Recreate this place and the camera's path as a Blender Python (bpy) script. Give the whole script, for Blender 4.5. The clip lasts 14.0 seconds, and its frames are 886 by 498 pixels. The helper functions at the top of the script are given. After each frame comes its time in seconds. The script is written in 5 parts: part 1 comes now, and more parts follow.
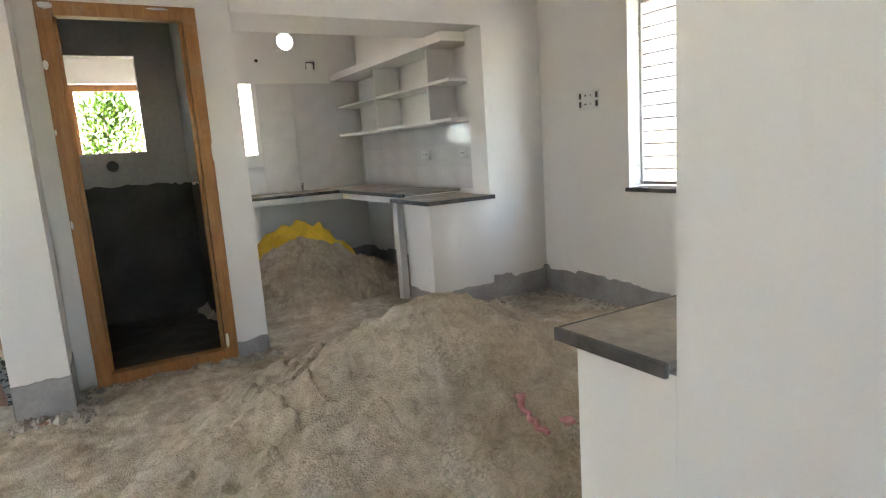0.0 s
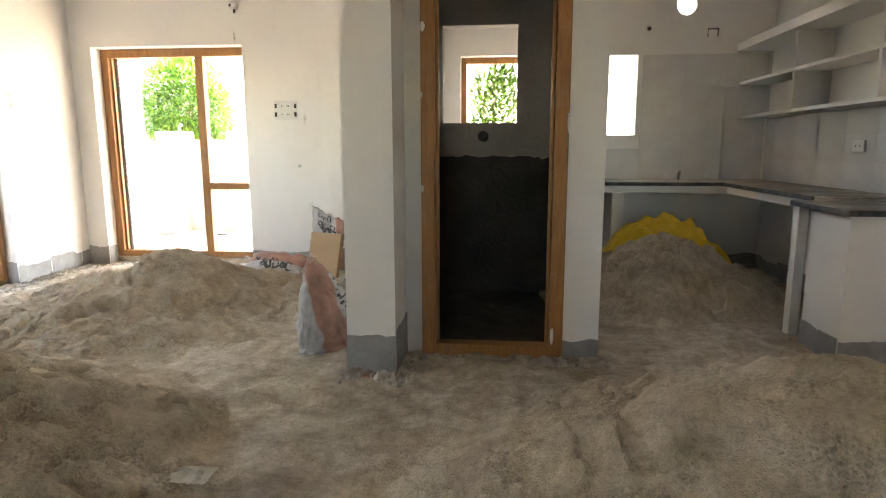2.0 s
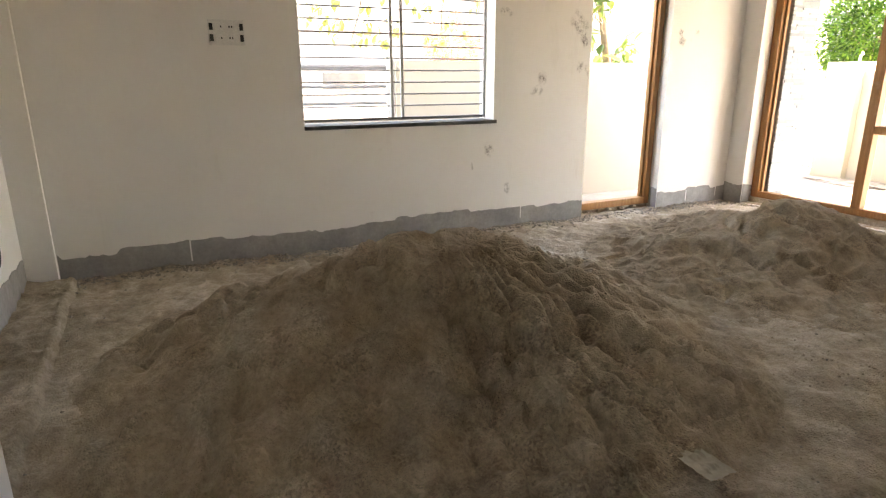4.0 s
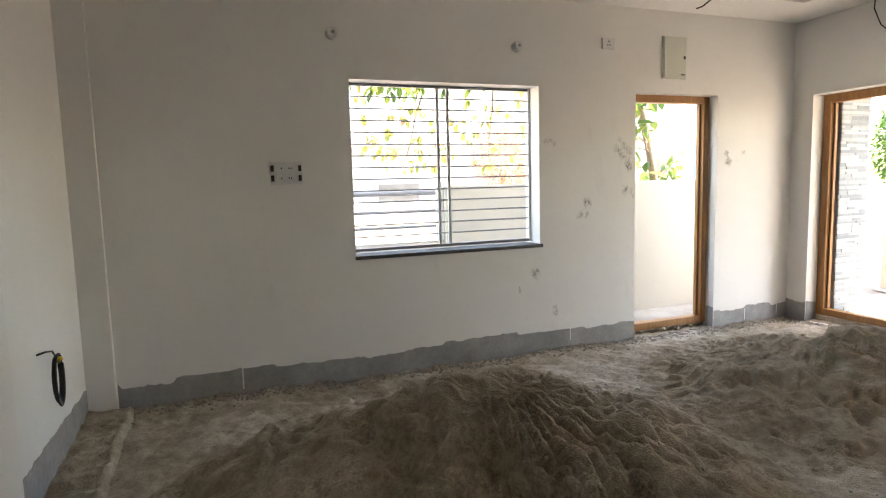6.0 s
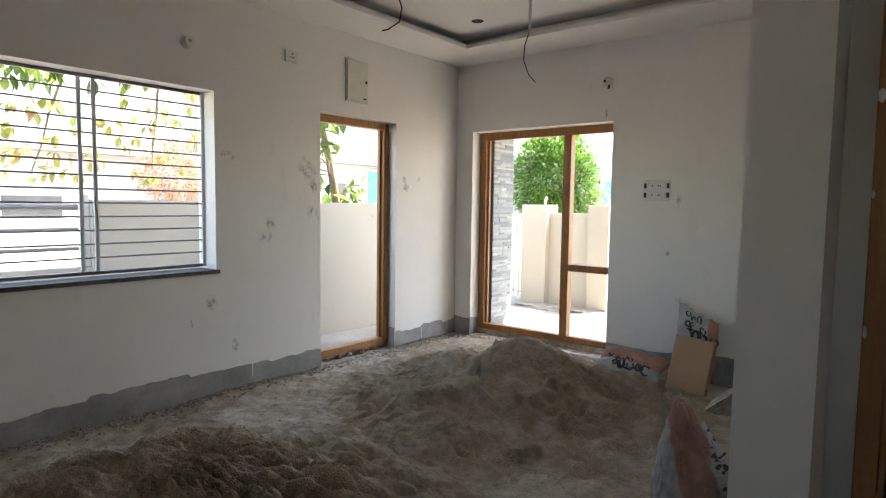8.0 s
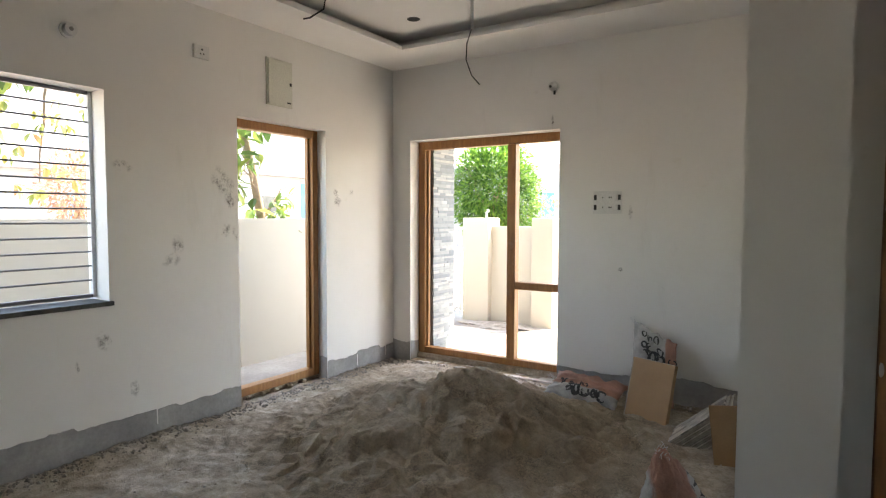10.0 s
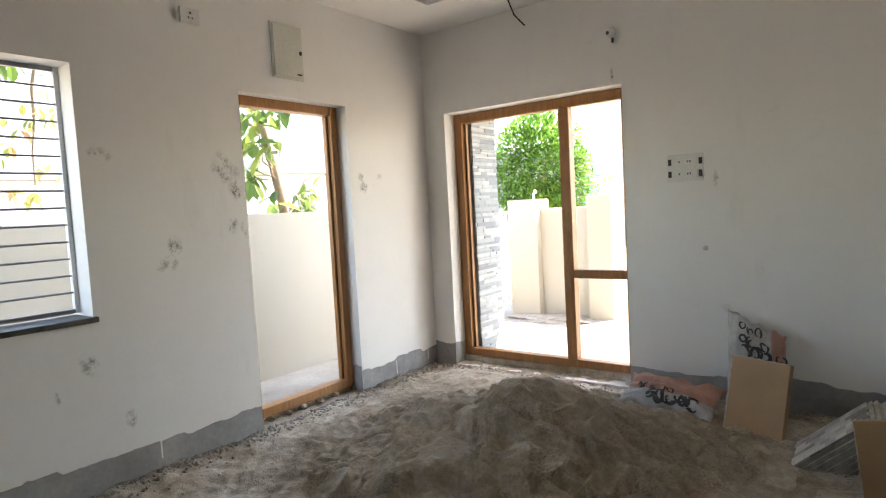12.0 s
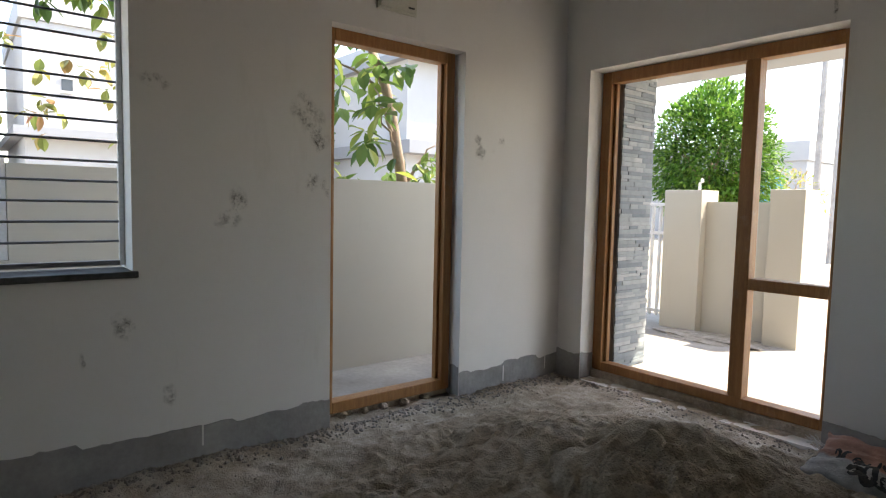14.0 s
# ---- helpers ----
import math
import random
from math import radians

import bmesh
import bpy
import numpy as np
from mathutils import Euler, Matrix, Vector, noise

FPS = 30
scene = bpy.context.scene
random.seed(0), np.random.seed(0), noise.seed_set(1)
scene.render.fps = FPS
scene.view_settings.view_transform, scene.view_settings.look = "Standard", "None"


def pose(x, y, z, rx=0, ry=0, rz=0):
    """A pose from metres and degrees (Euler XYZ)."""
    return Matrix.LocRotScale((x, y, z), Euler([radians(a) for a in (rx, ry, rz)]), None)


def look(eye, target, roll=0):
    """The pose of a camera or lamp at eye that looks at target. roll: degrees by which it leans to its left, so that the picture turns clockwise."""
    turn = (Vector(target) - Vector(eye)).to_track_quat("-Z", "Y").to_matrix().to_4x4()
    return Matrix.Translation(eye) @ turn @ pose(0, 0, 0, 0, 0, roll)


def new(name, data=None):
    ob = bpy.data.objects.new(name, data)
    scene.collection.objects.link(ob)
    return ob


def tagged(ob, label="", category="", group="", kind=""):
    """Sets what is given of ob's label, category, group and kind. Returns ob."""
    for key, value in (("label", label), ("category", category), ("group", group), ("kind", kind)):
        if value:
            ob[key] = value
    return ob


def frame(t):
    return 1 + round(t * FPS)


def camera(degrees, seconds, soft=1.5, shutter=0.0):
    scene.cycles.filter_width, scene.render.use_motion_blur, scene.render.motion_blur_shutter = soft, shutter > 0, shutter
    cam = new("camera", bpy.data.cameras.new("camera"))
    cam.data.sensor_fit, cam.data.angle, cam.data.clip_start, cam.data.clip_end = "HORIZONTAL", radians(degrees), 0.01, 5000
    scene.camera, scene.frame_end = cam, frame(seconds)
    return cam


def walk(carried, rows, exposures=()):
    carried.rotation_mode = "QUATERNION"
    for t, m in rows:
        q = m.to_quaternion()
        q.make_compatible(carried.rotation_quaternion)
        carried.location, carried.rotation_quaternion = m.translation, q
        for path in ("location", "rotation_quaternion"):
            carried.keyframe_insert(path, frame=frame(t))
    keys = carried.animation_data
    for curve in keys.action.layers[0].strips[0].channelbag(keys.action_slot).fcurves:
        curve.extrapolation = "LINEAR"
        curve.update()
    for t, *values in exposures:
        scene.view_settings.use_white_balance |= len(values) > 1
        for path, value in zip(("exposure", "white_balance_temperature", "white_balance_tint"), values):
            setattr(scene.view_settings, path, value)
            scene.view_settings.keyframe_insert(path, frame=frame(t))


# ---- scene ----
cam = camera(73.2, 14.0, soft=1.15)
PATH = [
    (0, (0.025, -0.388, 1.227), (1.008, 1.322, 0.896), -3.9),
    (0.5, (0.108, -0.24, 1.203), (0.955, 1.537, 0.847), 1.0),
    (1, (0.222, -0.103, 1.2), (0.698, 1.813, 0.877), -2.8),
    (1.5, (0.338, 0.039, 1.21), (0.322, 2.011, 0.878), -2.7),
    (2, (0.322, 0.199, 1.167), (0.137, 2.162, 0.835), -0.1),
    (2.5, (0.26, 0.387, 1.168), (-0.315, 2.255, 0.743), 1.4),
    (3, (0.278, 0.531, 1.157), (-0.948, 2.03, 0.659), 0.6),
    (3.5, (0.346, 0.614, 1.162), (-1.201, 1.764, 0.628), 0.4),
    (4, (0.366, 0.578, 1.214), (-1.363, 1.422, 0.668), -0.2),
    (4.2, (0.359, 0.592, 1.204), (-1.434, 1.296, 0.664), -0.3),
    (5.2, (0.368, 0.615, 1.315), (-1.47, 1.0, 1.0), -1.0),
    (6.3, (0.377, 0.646, 1.415), (-1.389, 1.572, 1.265), -1.8),
    (6.5, (0.366, 0.691, 1.387), (-1.318, 1.763, 1.269), -1.9),
    (7, (0.31, 0.742, 1.421), (-1.169, 2.082, 1.286), -0.9),
    (7.5, (0.147, 0.773, 1.409), (-1.162, 2.28, 1.288), 0.7),
    (8, (0.047, 0.812, 1.395), (-1.202, 2.366, 1.244), 0.8),
    (8.2, (0.018, 0.795, 1.41), (-1.111, 2.441, 1.284), 2.1),
    (10.3, (-0.325, 1.263, 1.42), (-1.382, 2.958, 1.322), -0.6),
    (10.5, (-0.379, 1.301, 1.407), (-1.355, 3.045, 1.322), 0.3),
    (11, (-0.476, 1.406, 1.392), (-1.437, 3.153, 1.236), -2.1),
    (11.5, (-0.542, 1.635, 1.391), (-1.703, 3.261, 1.311), -2.3),
    (12, (-0.667, 1.789, 1.351), (-1.863, 3.386, 1.216), -3.1),
    (12.5, (-0.837, 1.895, 1.353), (-2.026, 3.5, 1.254), -3.4),
    (13, (-0.871, 2.101, 1.308), (-2.111, 3.66, 1.135), -1.8),
    (13.5, (-0.937, 2.34, 1.258), (-2.385, 3.709, 1.082), 0.7),
    (14, (-1.062, 2.551, 1.218), (-2.615, 3.803, 1.067), 1.2),
]
EXPOSURES = [(0, 5.98, 7900, 12), (1, 5.95, 8500, 14), (1.5, 5.6, 8600, 13), (2.5, 5.08, 9400, 15), (3.5, 4.62, 9600, 17), (4.2, 4.6, 9600, 17), (6.3, 4.05, 8100, 12), (6.6, 3.8, 8000, 11), (7, 3.45, 7700, 11), (8.2, 3.65, 7700, 11), (10.3, 3.9, 8000, 12), (11.5, 3.96, 7900, 12), (12.5, 3.88, 7800, 11), (13, 3.8, 7700, 11), (13.5, 2.98, 7600, 10), (14, 2.62, 7600, 11)]
walk(cam, [(t, look(eye, target, roll)) for t, eye, target, roll in PATH], EXPOSURES)


# ---- light ----
SUN_ELEVATION, SUN_AZIMUTH = 61.2, 59.0   # degrees; azimuth from +x towards +y
world = bpy.data.worlds.new("world")
scene.world = world
world.use_nodes = True
wt = world.node_tree
sky = wt.nodes.new("ShaderNodeTexSky")
sky.sky_type, sky.sun_disc = "NISHITA", False
sky.sun_elevation, sky.sun_rotation = radians(SUN_ELEVATION), radians(90 - SUN_AZIMUTH)
wt.links.new(sky.outputs[0], wt.nodes["Background"].inputs[0])
wt.nodes["Background"].inputs[1].default_value = 0.15
sun = new("sun", bpy.data.lights.new("sun", "SUN"))
sun.data.energy, sun.data.angle, sun.data.color = 2.7, radians(0.6), (1.0, 0.95, 0.87)
ce = math.cos(radians(SUN_ELEVATION))
sun.matrix_world = look((ce * math.cos(radians(SUN_AZIMUTH)) * 30, ce * math.sin(radians(SUN_AZIMUTH)) * 30,
                         math.sin(radians(SUN_ELEVATION)) * 30), (0, 0, 0))


# ---- materials ----
class Nodes:
    """A small builder for one node material."""

    def __init__(self, name, rough=0.8, metal=0.0):
        self.mat = bpy.data.materials.new(name)
        self.mat.use_nodes = True
        self.tree = self.mat.node_tree
        self.bsdf = self.tree.nodes["Principled BSDF"]
        self.bsdf.inputs["Roughness"].default_value = rough
        self.bsdf.inputs["Metallic"].default_value = metal
        self.coord = self.tree.nodes.new("ShaderNodeTexCoord").outputs["Object"]

    def add(self, kind, **props):
        n = self.tree.nodes.new(kind)
        for k, v in props.items():
            n.inputs[k].default_value = v
        return n

    def link(self, a, b):
        self.tree.links.new(a, b)

    def scaled(self, sx, sy, sz):
        m = self.add("ShaderNodeMapping")
        m.inputs["Scale"].default_value = (sx, sy, sz)
        self.link(self.coord, m.inputs["Vector"])
        return m.outputs[0]

    def noise(self, scale, detail=4.0, rough=0.55, vec=None):
        n = self.add("ShaderNodeTexNoise", Scale=scale, Detail=detail, Roughness=rough)
        self.link(vec or self.coord, n.inputs["Vector"])
        return n.outputs["Fac"]

    def ramp(self, fac, stops):
        r = self.add("ShaderNodeValToRGB")
        while len(r.color_ramp.elements) < len(stops):
            r.color_ramp.elements.new(0.5)
        for e, (p, c) in zip(r.color_ramp.elements, stops):
            e.position, e.color = p, (*c, 1)
        self.link(fac, r.inputs[0])
        return r.outputs[0]

    def mix(self, a, b, fac, blend="MIX"):
        m = self.tree.nodes.new("ShaderNodeMix")
        m.data_type, m.blend_type = "RGBA", blend
        for value, socket in ((fac, m.inputs[0]), (a, m.inputs[6]), (b, m.inputs[7])):
            if isinstance(value, tuple):
                socket.default_value = (*value, 1)
            elif isinstance(value, (int, float)):
                socket.default_value = value
            else:
                self.link(value, socket)
        return m.outputs[2]

    def colour(self, socket):
        self.link(socket, self.bsdf.inputs["Base Color"])

    def roughness(self, socket):
        self.link(socket, self.bsdf.inputs["Roughness"])

    def bump(self, height, strength=0.4, distance=0.01):
        b = self.add("ShaderNodeBump", Strength=strength, Distance=distance)
        self.link(height, b.inputs["Height"])
        self.link(b.outputs[0], self.bsdf.inputs["Normal"])


def grey(v):
    return (v, v, v)


def two_tone(name, dark, light, scale, rough=0.8, bump=0.3, fine=60.0, metal=0.0, stretch=(1, 1, 1), dist=0.004, sheen=None):
    n = Nodes(name, rough, metal)
    vec = n.scaled(*stretch)
    big = n.noise(scale, 5, 0.6, vec)
    small = n.noise(fine, 3, 0.6, vec)
    base = n.ramp(big, [(0.3, dark), (0.7, light)])
    n.colour(n.mix(base, n.ramp(small, [(0.3, grey(0.75)), (0.7, grey(1.0))]), 0.6, "MULTIPLY"))
    n.bump(small, bump, dist)
    return n.mat


def wall_paint(name, base, stain):
    n = Nodes(name, 0.75)
    large = n.ramp(n.noise(0.9, 4, 0.6), [(0.3, tuple(c * 0.93 for c in base)), (0.7, base)])
    speck = n.ramp(n.noise(5.5, 6, 0.7), [(0.66, grey(0)), (0.80, grey(1))])
    streak = n.ramp(n.noise(3.0, 5, 0.7, n.scaled(1.6, 1.6, 0.35)), [(0.62, grey(0)), (0.8, grey(1))])
    c = n.mix(large, stain, n.mix(grey(0), speck, 0.36))
    c = n.mix(c, tuple(v * 0.8 for v in stain), n.mix(grey(0), streak, 0.20))
    n.colour(c)
    n.bump(n.mix(n.noise(26, 5, 0.6), n.noise(3, 2), 0.4), 0.16, 0.006)
    return n.mat


M_WALL = wall_paint("white primer wall", (0.80, 0.79, 0.77), (0.55, 0.51, 0.45))
M_CEIL = wall_paint("white ceiling paint", (0.82, 0.81, 0.80), (0.72, 0.70, 0.66))
M_CREAM = wall_paint("cream compound paint", (0.50, 0.465, 0.395), (0.39, 0.35, 0.29))
M_CEMENT = two_tone("grey cement plaster", (0.26, 0.255, 0.25), (0.41, 0.40, 0.39), 4.0, 0.9, 0.5, 35)
M_BATH = two_tone("grey bathroom plaster", (0.34, 0.335, 0.325), (0.44, 0.43, 0.42), 1.6, 0.9, 0.4, 30)
M_DAMP = two_tone("dark waterproof coat", (0.03, 0.027, 0.024), (0.09, 0.083, 0.074), 2.6, 0.8, 0.6, 22, dist=0.01)
M_STONE = two_tone("dusty dark granite", (0.22, 0.195, 0.165), (0.42, 0.375, 0.315), 5.0, 0.85, 0.5, 40)
M_EDGE = two_tone("black granite edge", (0.012, 0.012, 0.013), (0.10, 0.095, 0.09), 12.0, 0.6, 0.6, 40)
M_METAL = two_tone("grey grille steel", (0.20, 0.20, 0.205), (0.28, 0.28, 0.29), 6.0, 0.45, 0.15, 80)
M_WHITEMETAL = two_tone("white gate paint", (0.66, 0.66, 0.67), (0.76, 0.76, 0.77), 4.0, 0.5, 0.15, 60)
M_PLASTIC = two_tone("white switch plastic", (0.70, 0.70, 0.69), (0.78, 0.78, 0.77), 8.0, 0.4, 0.05, 90)
M_PANEL = two_tone("ivory panel paint", (0.66, 0.66, 0.58), (0.72, 0.72, 0.64), 3.0, 0.45, 0.08, 90)
M_BLACK = two_tone("black plastic", (0.012, 0.012, 0.013), (0.03, 0.03, 0.03), 12.0, 0.5, 0.1, 90)
M_CARD = two_tone("brown ceramic tile face", (0.36, 0.215, 0.105), (0.42, 0.26, 0.13), 5.0, 0.6, 0.1, 120)
M_TILEEDGE = two_tone("tile edge", (0.30, 0.25, 0.19), (0.52, 0.48, 0.41), 20.0, 0.7, 0.3, 60)
M_RUBBLE = two_tone("mortar rubble", (0.22, 0.19, 0.16), (0.46, 0.42, 0.37), 14.0, 0.95, 0.7, 60)
M_YELLOW = two_tone("yellow plastic sack", (0.62, 0.38, 0.01), (0.78, 0.52, 0.03), 5.0, 0.5, 0.4, 18)
M_PINK = two_tone("pink rag", (0.55, 0.22, 0.24), (0.70, 0.36, 0.37), 30.0, 0.9, 0.5, 70)
M_PAPER = two_tone("torn paper sheet", (0.42, 0.38, 0.31), (0.56, 0.52, 0.44), 9.0, 0.9, 0.2, 50)
M_REDCUP = two_tone("red printed plastic", (0.55, 0.02, 0.03), (0.72, 0.05, 0.05), 9.0, 0.4, 0.1, 50)
M_WHITEFILM = two_tone("clear white plastic film", (0.60, 0.60, 0.60), (0.75, 0.75, 0.75), 9.0, 0.35, 0.3, 40)
M_CONCRETE = two_tone("sunlit porch concrete", (0.23, 0.215, 0.195), (0.38, 0.36, 0.33), 2.2, 0.9, 0.4, 30)
M_GROUND = two_tone("dry ground", (0.30, 0.25, 0.19), (0.46, 0.40, 0.32), 0.35, 0.95, 0.5, 6, dist=0.03)
M_HOUSE = wall_paint("white house paint", (0.36, 0.375, 0.395), (0.30, 0.30, 0.31))
M_HOUSEGREY = wall_paint("grey house paint", (0.21, 0.225, 0.25), (0.18, 0.19, 0.20))
M_HOUSEYELLOW = wall_paint("yellow house paint", (0.70, 0.56, 0.28), (0.60, 0.48, 0.28))
M_WIN_PORCH_DARK = two_tone("dark far window and porch shade", (0.03, 0.035, 0.045), (0.07, 0.08, 0.09), 1.5, 0.2, 0.05, 5)
M_BLUE = two_tone("blue painted door", (0.05, 0.28, 0.50), (0.09, 0.38, 0.60), 2.0, 0.5, 0.1, 20)
M_BARK = two_tone("pale tree bark", (0.22, 0.165, 0.125), (0.36, 0.28, 0.22), 9.0, 0.9, 0.6, 40)
M_TILEWHITE = two_tone("glossy white wall tile", (0.70, 0.70, 0.695), (0.72, 0.72, 0.715), 1.0, 0.14, 0.0, 3)


def wood_material():
    n = Nodes("varnished teak", 0.5)
    vec = n.scaled(14, 14, 1.4)
    grain = n.noise(3.0, 6, 0.65, vec)
    fine = n.noise(24.0, 3, 0.6, vec)
    base = n.ramp(grain, [(0.25, (0.25, 0.105, 0.032)), (0.55, (0.36, 0.165, 0.054)), (0.85, (0.45, 0.235, 0.085))])
    dust = n.ramp(n.noise(7.0, 5, 0.7), [(0.58, grey(0)), (0.75, grey(1))])
    n.colour(n.mix(n.mix(base, n.ramp(fine, [(0.35, grey(0.78)), (0.65, grey(1))]), 0.5, "MULTIPLY"),
                   (0.46, 0.40, 0.33), n.mix(grey(0), dust, 0.25)))
    n.bump(fine, 0.25, 0.002)
    return n.mat


def sand_material(name, dark, mid, light, gravel=0.5):
    """Dusty sand: large dry and damp patches, clods, and drifts of coarse gravel grains."""
    n = Nodes(name, 0.95)
    big = n.noise(1.1, 6, 0.62)
    mid_n = n.noise(6.0, 6, 0.65)
    clod = n.noise(24.0, 6, 0.72)
    fine = n.noise(75.0, 4, 0.75)
    grains = n.add("ShaderNodeTexVoronoi", Scale=115.0)
    n.link(n.coord, grains.inputs["Vector"])
    drift = n.ramp(n.noise(4.2, 5, 0.7), [(0.46, grey(0)), (0.60, grey(1))])
    c = n.ramp(n.mix(big, mid_n, 0.5), [(0.36, dark), (0.5, mid), (0.63, light)])
    c = n.mix(c, n.ramp(clod, [(0.34, grey(0.80)), (0.54, grey(1.0)), (0.70, grey(1.06))]), 0.6, "MULTIPLY")
    c = n.mix(c, n.ramp(fine, [(0.32, grey(0.68)), (0.50, grey(1.0)), (0.68, grey(1.15))]), 0.6, "MULTIPLY")
    stone = n.ramp(grains.outputs["Color"], [(0.2, grey(0.45)), (0.5, grey(0.9)), (0.8, grey(1.25))])
    c = n.mix(c, n.mix(grey(1), stone, n.mix(grey(0), drift, gravel)), 1.0, "MULTIPLY")
    n.colour(c)
    pits = n.mix(n.ramp(grains.outputs["Distance"], [(0.0, grey(1)), (0.55, grey(0))]), fine, 0.5)
    n.bump(n.mix(clod, pits, 0.65), 1.0, 0.013)
    return n.mat


def leaf_material(name, dark, light, glow):
    n = Nodes(name, 0.45)
    info = n.tree.nodes.new("ShaderNodeNewGeometry")
    c = n.ramp(info.outputs["Random Per Island"], [(0.0, dark), (0.6, light), (1.0, glow)])
    n.colour(n.mix(c, n.ramp(n.noise(30, 3), [(0.3, grey(0.8)), (0.7, grey(1))]), 0.6, "MULTIPLY"))
    out = n.tree.nodes["Material Output"]
    tr = n.tree.nodes.new("ShaderNodeBsdfTranslucent")
    n.link(c, tr.inputs[0])
    ms = n.tree.nodes.new("ShaderNodeMixShader")
    ms.inputs[0].default_value = 0.45
    n.link(n.bsdf.outputs[0], ms.inputs[1])
    n.link(tr.outputs[0], ms.inputs[2])
    n.link(ms.outputs[0], out.inputs[0])
    return n.mat


def sack_material(name, axis, lo, hi, print_lo, print_hi):
    """Woven white sack with a washed-out orange band and blocks of black print, measured across one axis of the sack."""
    n = Nodes(name, 0.6)
    sep = n.tree.nodes.new("ShaderNodeSeparateXYZ")
    n.link(n.coord, sep.inputs[0])

    def maths(op, a, b, c=None):
        m = n.tree.nodes.new("ShaderNodeMath")
        m.operation = op
        for k, v in enumerate((a, b, c)):
            if v is None:
                continue
            if isinstance(v, (int, float)):
                m.inputs[k].default_value = v
            else:
                n.link(v, m.inputs[k])
        return m.outputs[0]

    v = maths("MULTIPLY_ADD", sep.outputs[axis], 1.6, 0.43)
    v = maths("MULTIPLY_ADD", n.noise(6, 3), 0.14, v)
    band = n.ramp(v, [(lo - 0.02, (0.55, 0.545, 0.54)), (lo, (0.52, 0.27, 0.20)), (hi, (0.54, 0.30, 0.23)), (hi + 0.02, (0.56, 0.555, 0.55))])
    weave = n.noise(170, 2, 0.5)
    dirt = n.ramp(n.noise(7, 6, 0.7), [(0.33, grey(0.28)), (0.66, grey(1))])
    print_mask = n.ramp(n.noise(30, 1.5, 0.4, n.scaled(0.7, 1, 1.8)), [(0.54, grey(0)), (0.57, grey(1))])
    area = n.ramp(v, [(print_lo, grey(0)), (print_lo + 0.01, grey(1)), (print_hi, grey(1)), (print_hi + 0.01, grey(0))])
    c = n.mix(band, (0.02, 0.02, 0.022), n.mix(grey(0), n.mix(print_mask, area, 1.0, "MULTIPLY"), 0.9))
    n.colour(n.mix(n.mix(c, dirt, 0.6, "MULTIPLY"), n.ramp(weave, [(0.3, grey(0.75)), (0.7, grey(1))]), 0.6, "MULTIPLY"))
    n.bump(n.mix(n.noise(16, 5, 0.65), weave, 0.2), 0.8, 0.014)
    return n.mat


M_WOOD = wood_material()
M_SAND = sand_material("grey building sand", (0.33, 0.267, 0.193), (0.46, 0.385, 0.297), (0.57, 0.50, 0.41))
M_SANDBROWN = sand_material("damp brown sand", (0.29, 0.228, 0.16), (0.41, 0.335, 0.25), (0.53, 0.455, 0.36))
M_SANDDAMP = sand_material("dark damp sand", (0.25, 0.195, 0.135), (0.36, 0.29, 0.21), (0.47, 0.395, 0.305))
M_FLOOR = sand_material("dusty mud floor", (0.24, 0.188, 0.133), (0.43, 0.36, 0.275), (0.63, 0.565, 0.48), 0.3)
M_SACKS = [sack_material("sack with upper orange band", 2, 0.46, 0.95, 2.0, 2.1), sack_material("sack with orange sides", 0, 0.66, 0.9, 2.0, 2.1),
           sack_material("sack with orange middle", 0, 0.40, 0.62, 0.63, 0.78)]
M_LEAFBIG = leaf_material("broad leaf", (0.05, 0.10, 0.03), (0.13, 0.22, 0.05), (0.30, 0.34, 0.08))
M_LEAFDRY = leaf_material("yellowing leaf", (0.16, 0.22, 0.06), (0.34, 0.33, 0.10), (0.46, 0.22, 0.12))
M_LEAFBUSH = leaf_material("bright bush leaf", (0.035, 0.11, 0.016), (0.10, 0.24, 0.033), (0.22, 0.38, 0.06))
M_LEAFRED = leaf_material("dry red bush leaf", (0.30, 0.16, 0.11), (0.42, 0.24, 0.15), (0.48, 0.33, 0.20))


# ---- builders ----
def mesh_object(name, bm, material, parent=None, label="", smooth=False):
    me = bpy.data.meshes.new(name)
    bmesh.ops.recalc_face_normals(bm, faces=bm.faces)
    bm.to_mesh(me)
    bm.free()
    for p in me.polygons:
        p.use_smooth = smooth
    me.materials.append(material)
    ob = new(name, me)
    if parent is not None:
        ob.parent = parent
    if label:
        tagged(ob, label)
    return ob


def part(name, bm, material, parent, label="", smooth=False):
    return mesh_object(name, bm, material, parent, label, smooth)


def thing(name, label, category, group="", kind="", at=(0, 0, 0)):
    ob = new(name)
    ob.empty_display_size = 0.1
    ob.location = at
    return tagged(ob, label, category, group, kind)


def box(x0, y0, z0, x1, y1, z1, bevel=0.0, bm=None):
    bm = bm or bmesh.new()
    vs = [bm.verts.new(p) for p in ((x0, y0, z0), (x1, y0, z0), (x1, y1, z0), (x0, y1, z0), (x0, y0, z1), (x1, y0, z1), (x1, y1, z1), (x0, y1, z1))]
    fs = [bm.faces.new([vs[i] for i in q]) for q in ((0, 3, 2, 1), (4, 5, 6, 7), (0, 1, 5, 4), (1, 2, 6, 5), (2, 3, 7, 6), (3, 0, 4, 7))]
    if bevel:
        edges = list({e for f in fs for e in f.edges})
        bmesh.ops.bevel(bm, geom=edges, offset=bevel, segments=2, affect="EDGES", profile=0.6)
    return bm


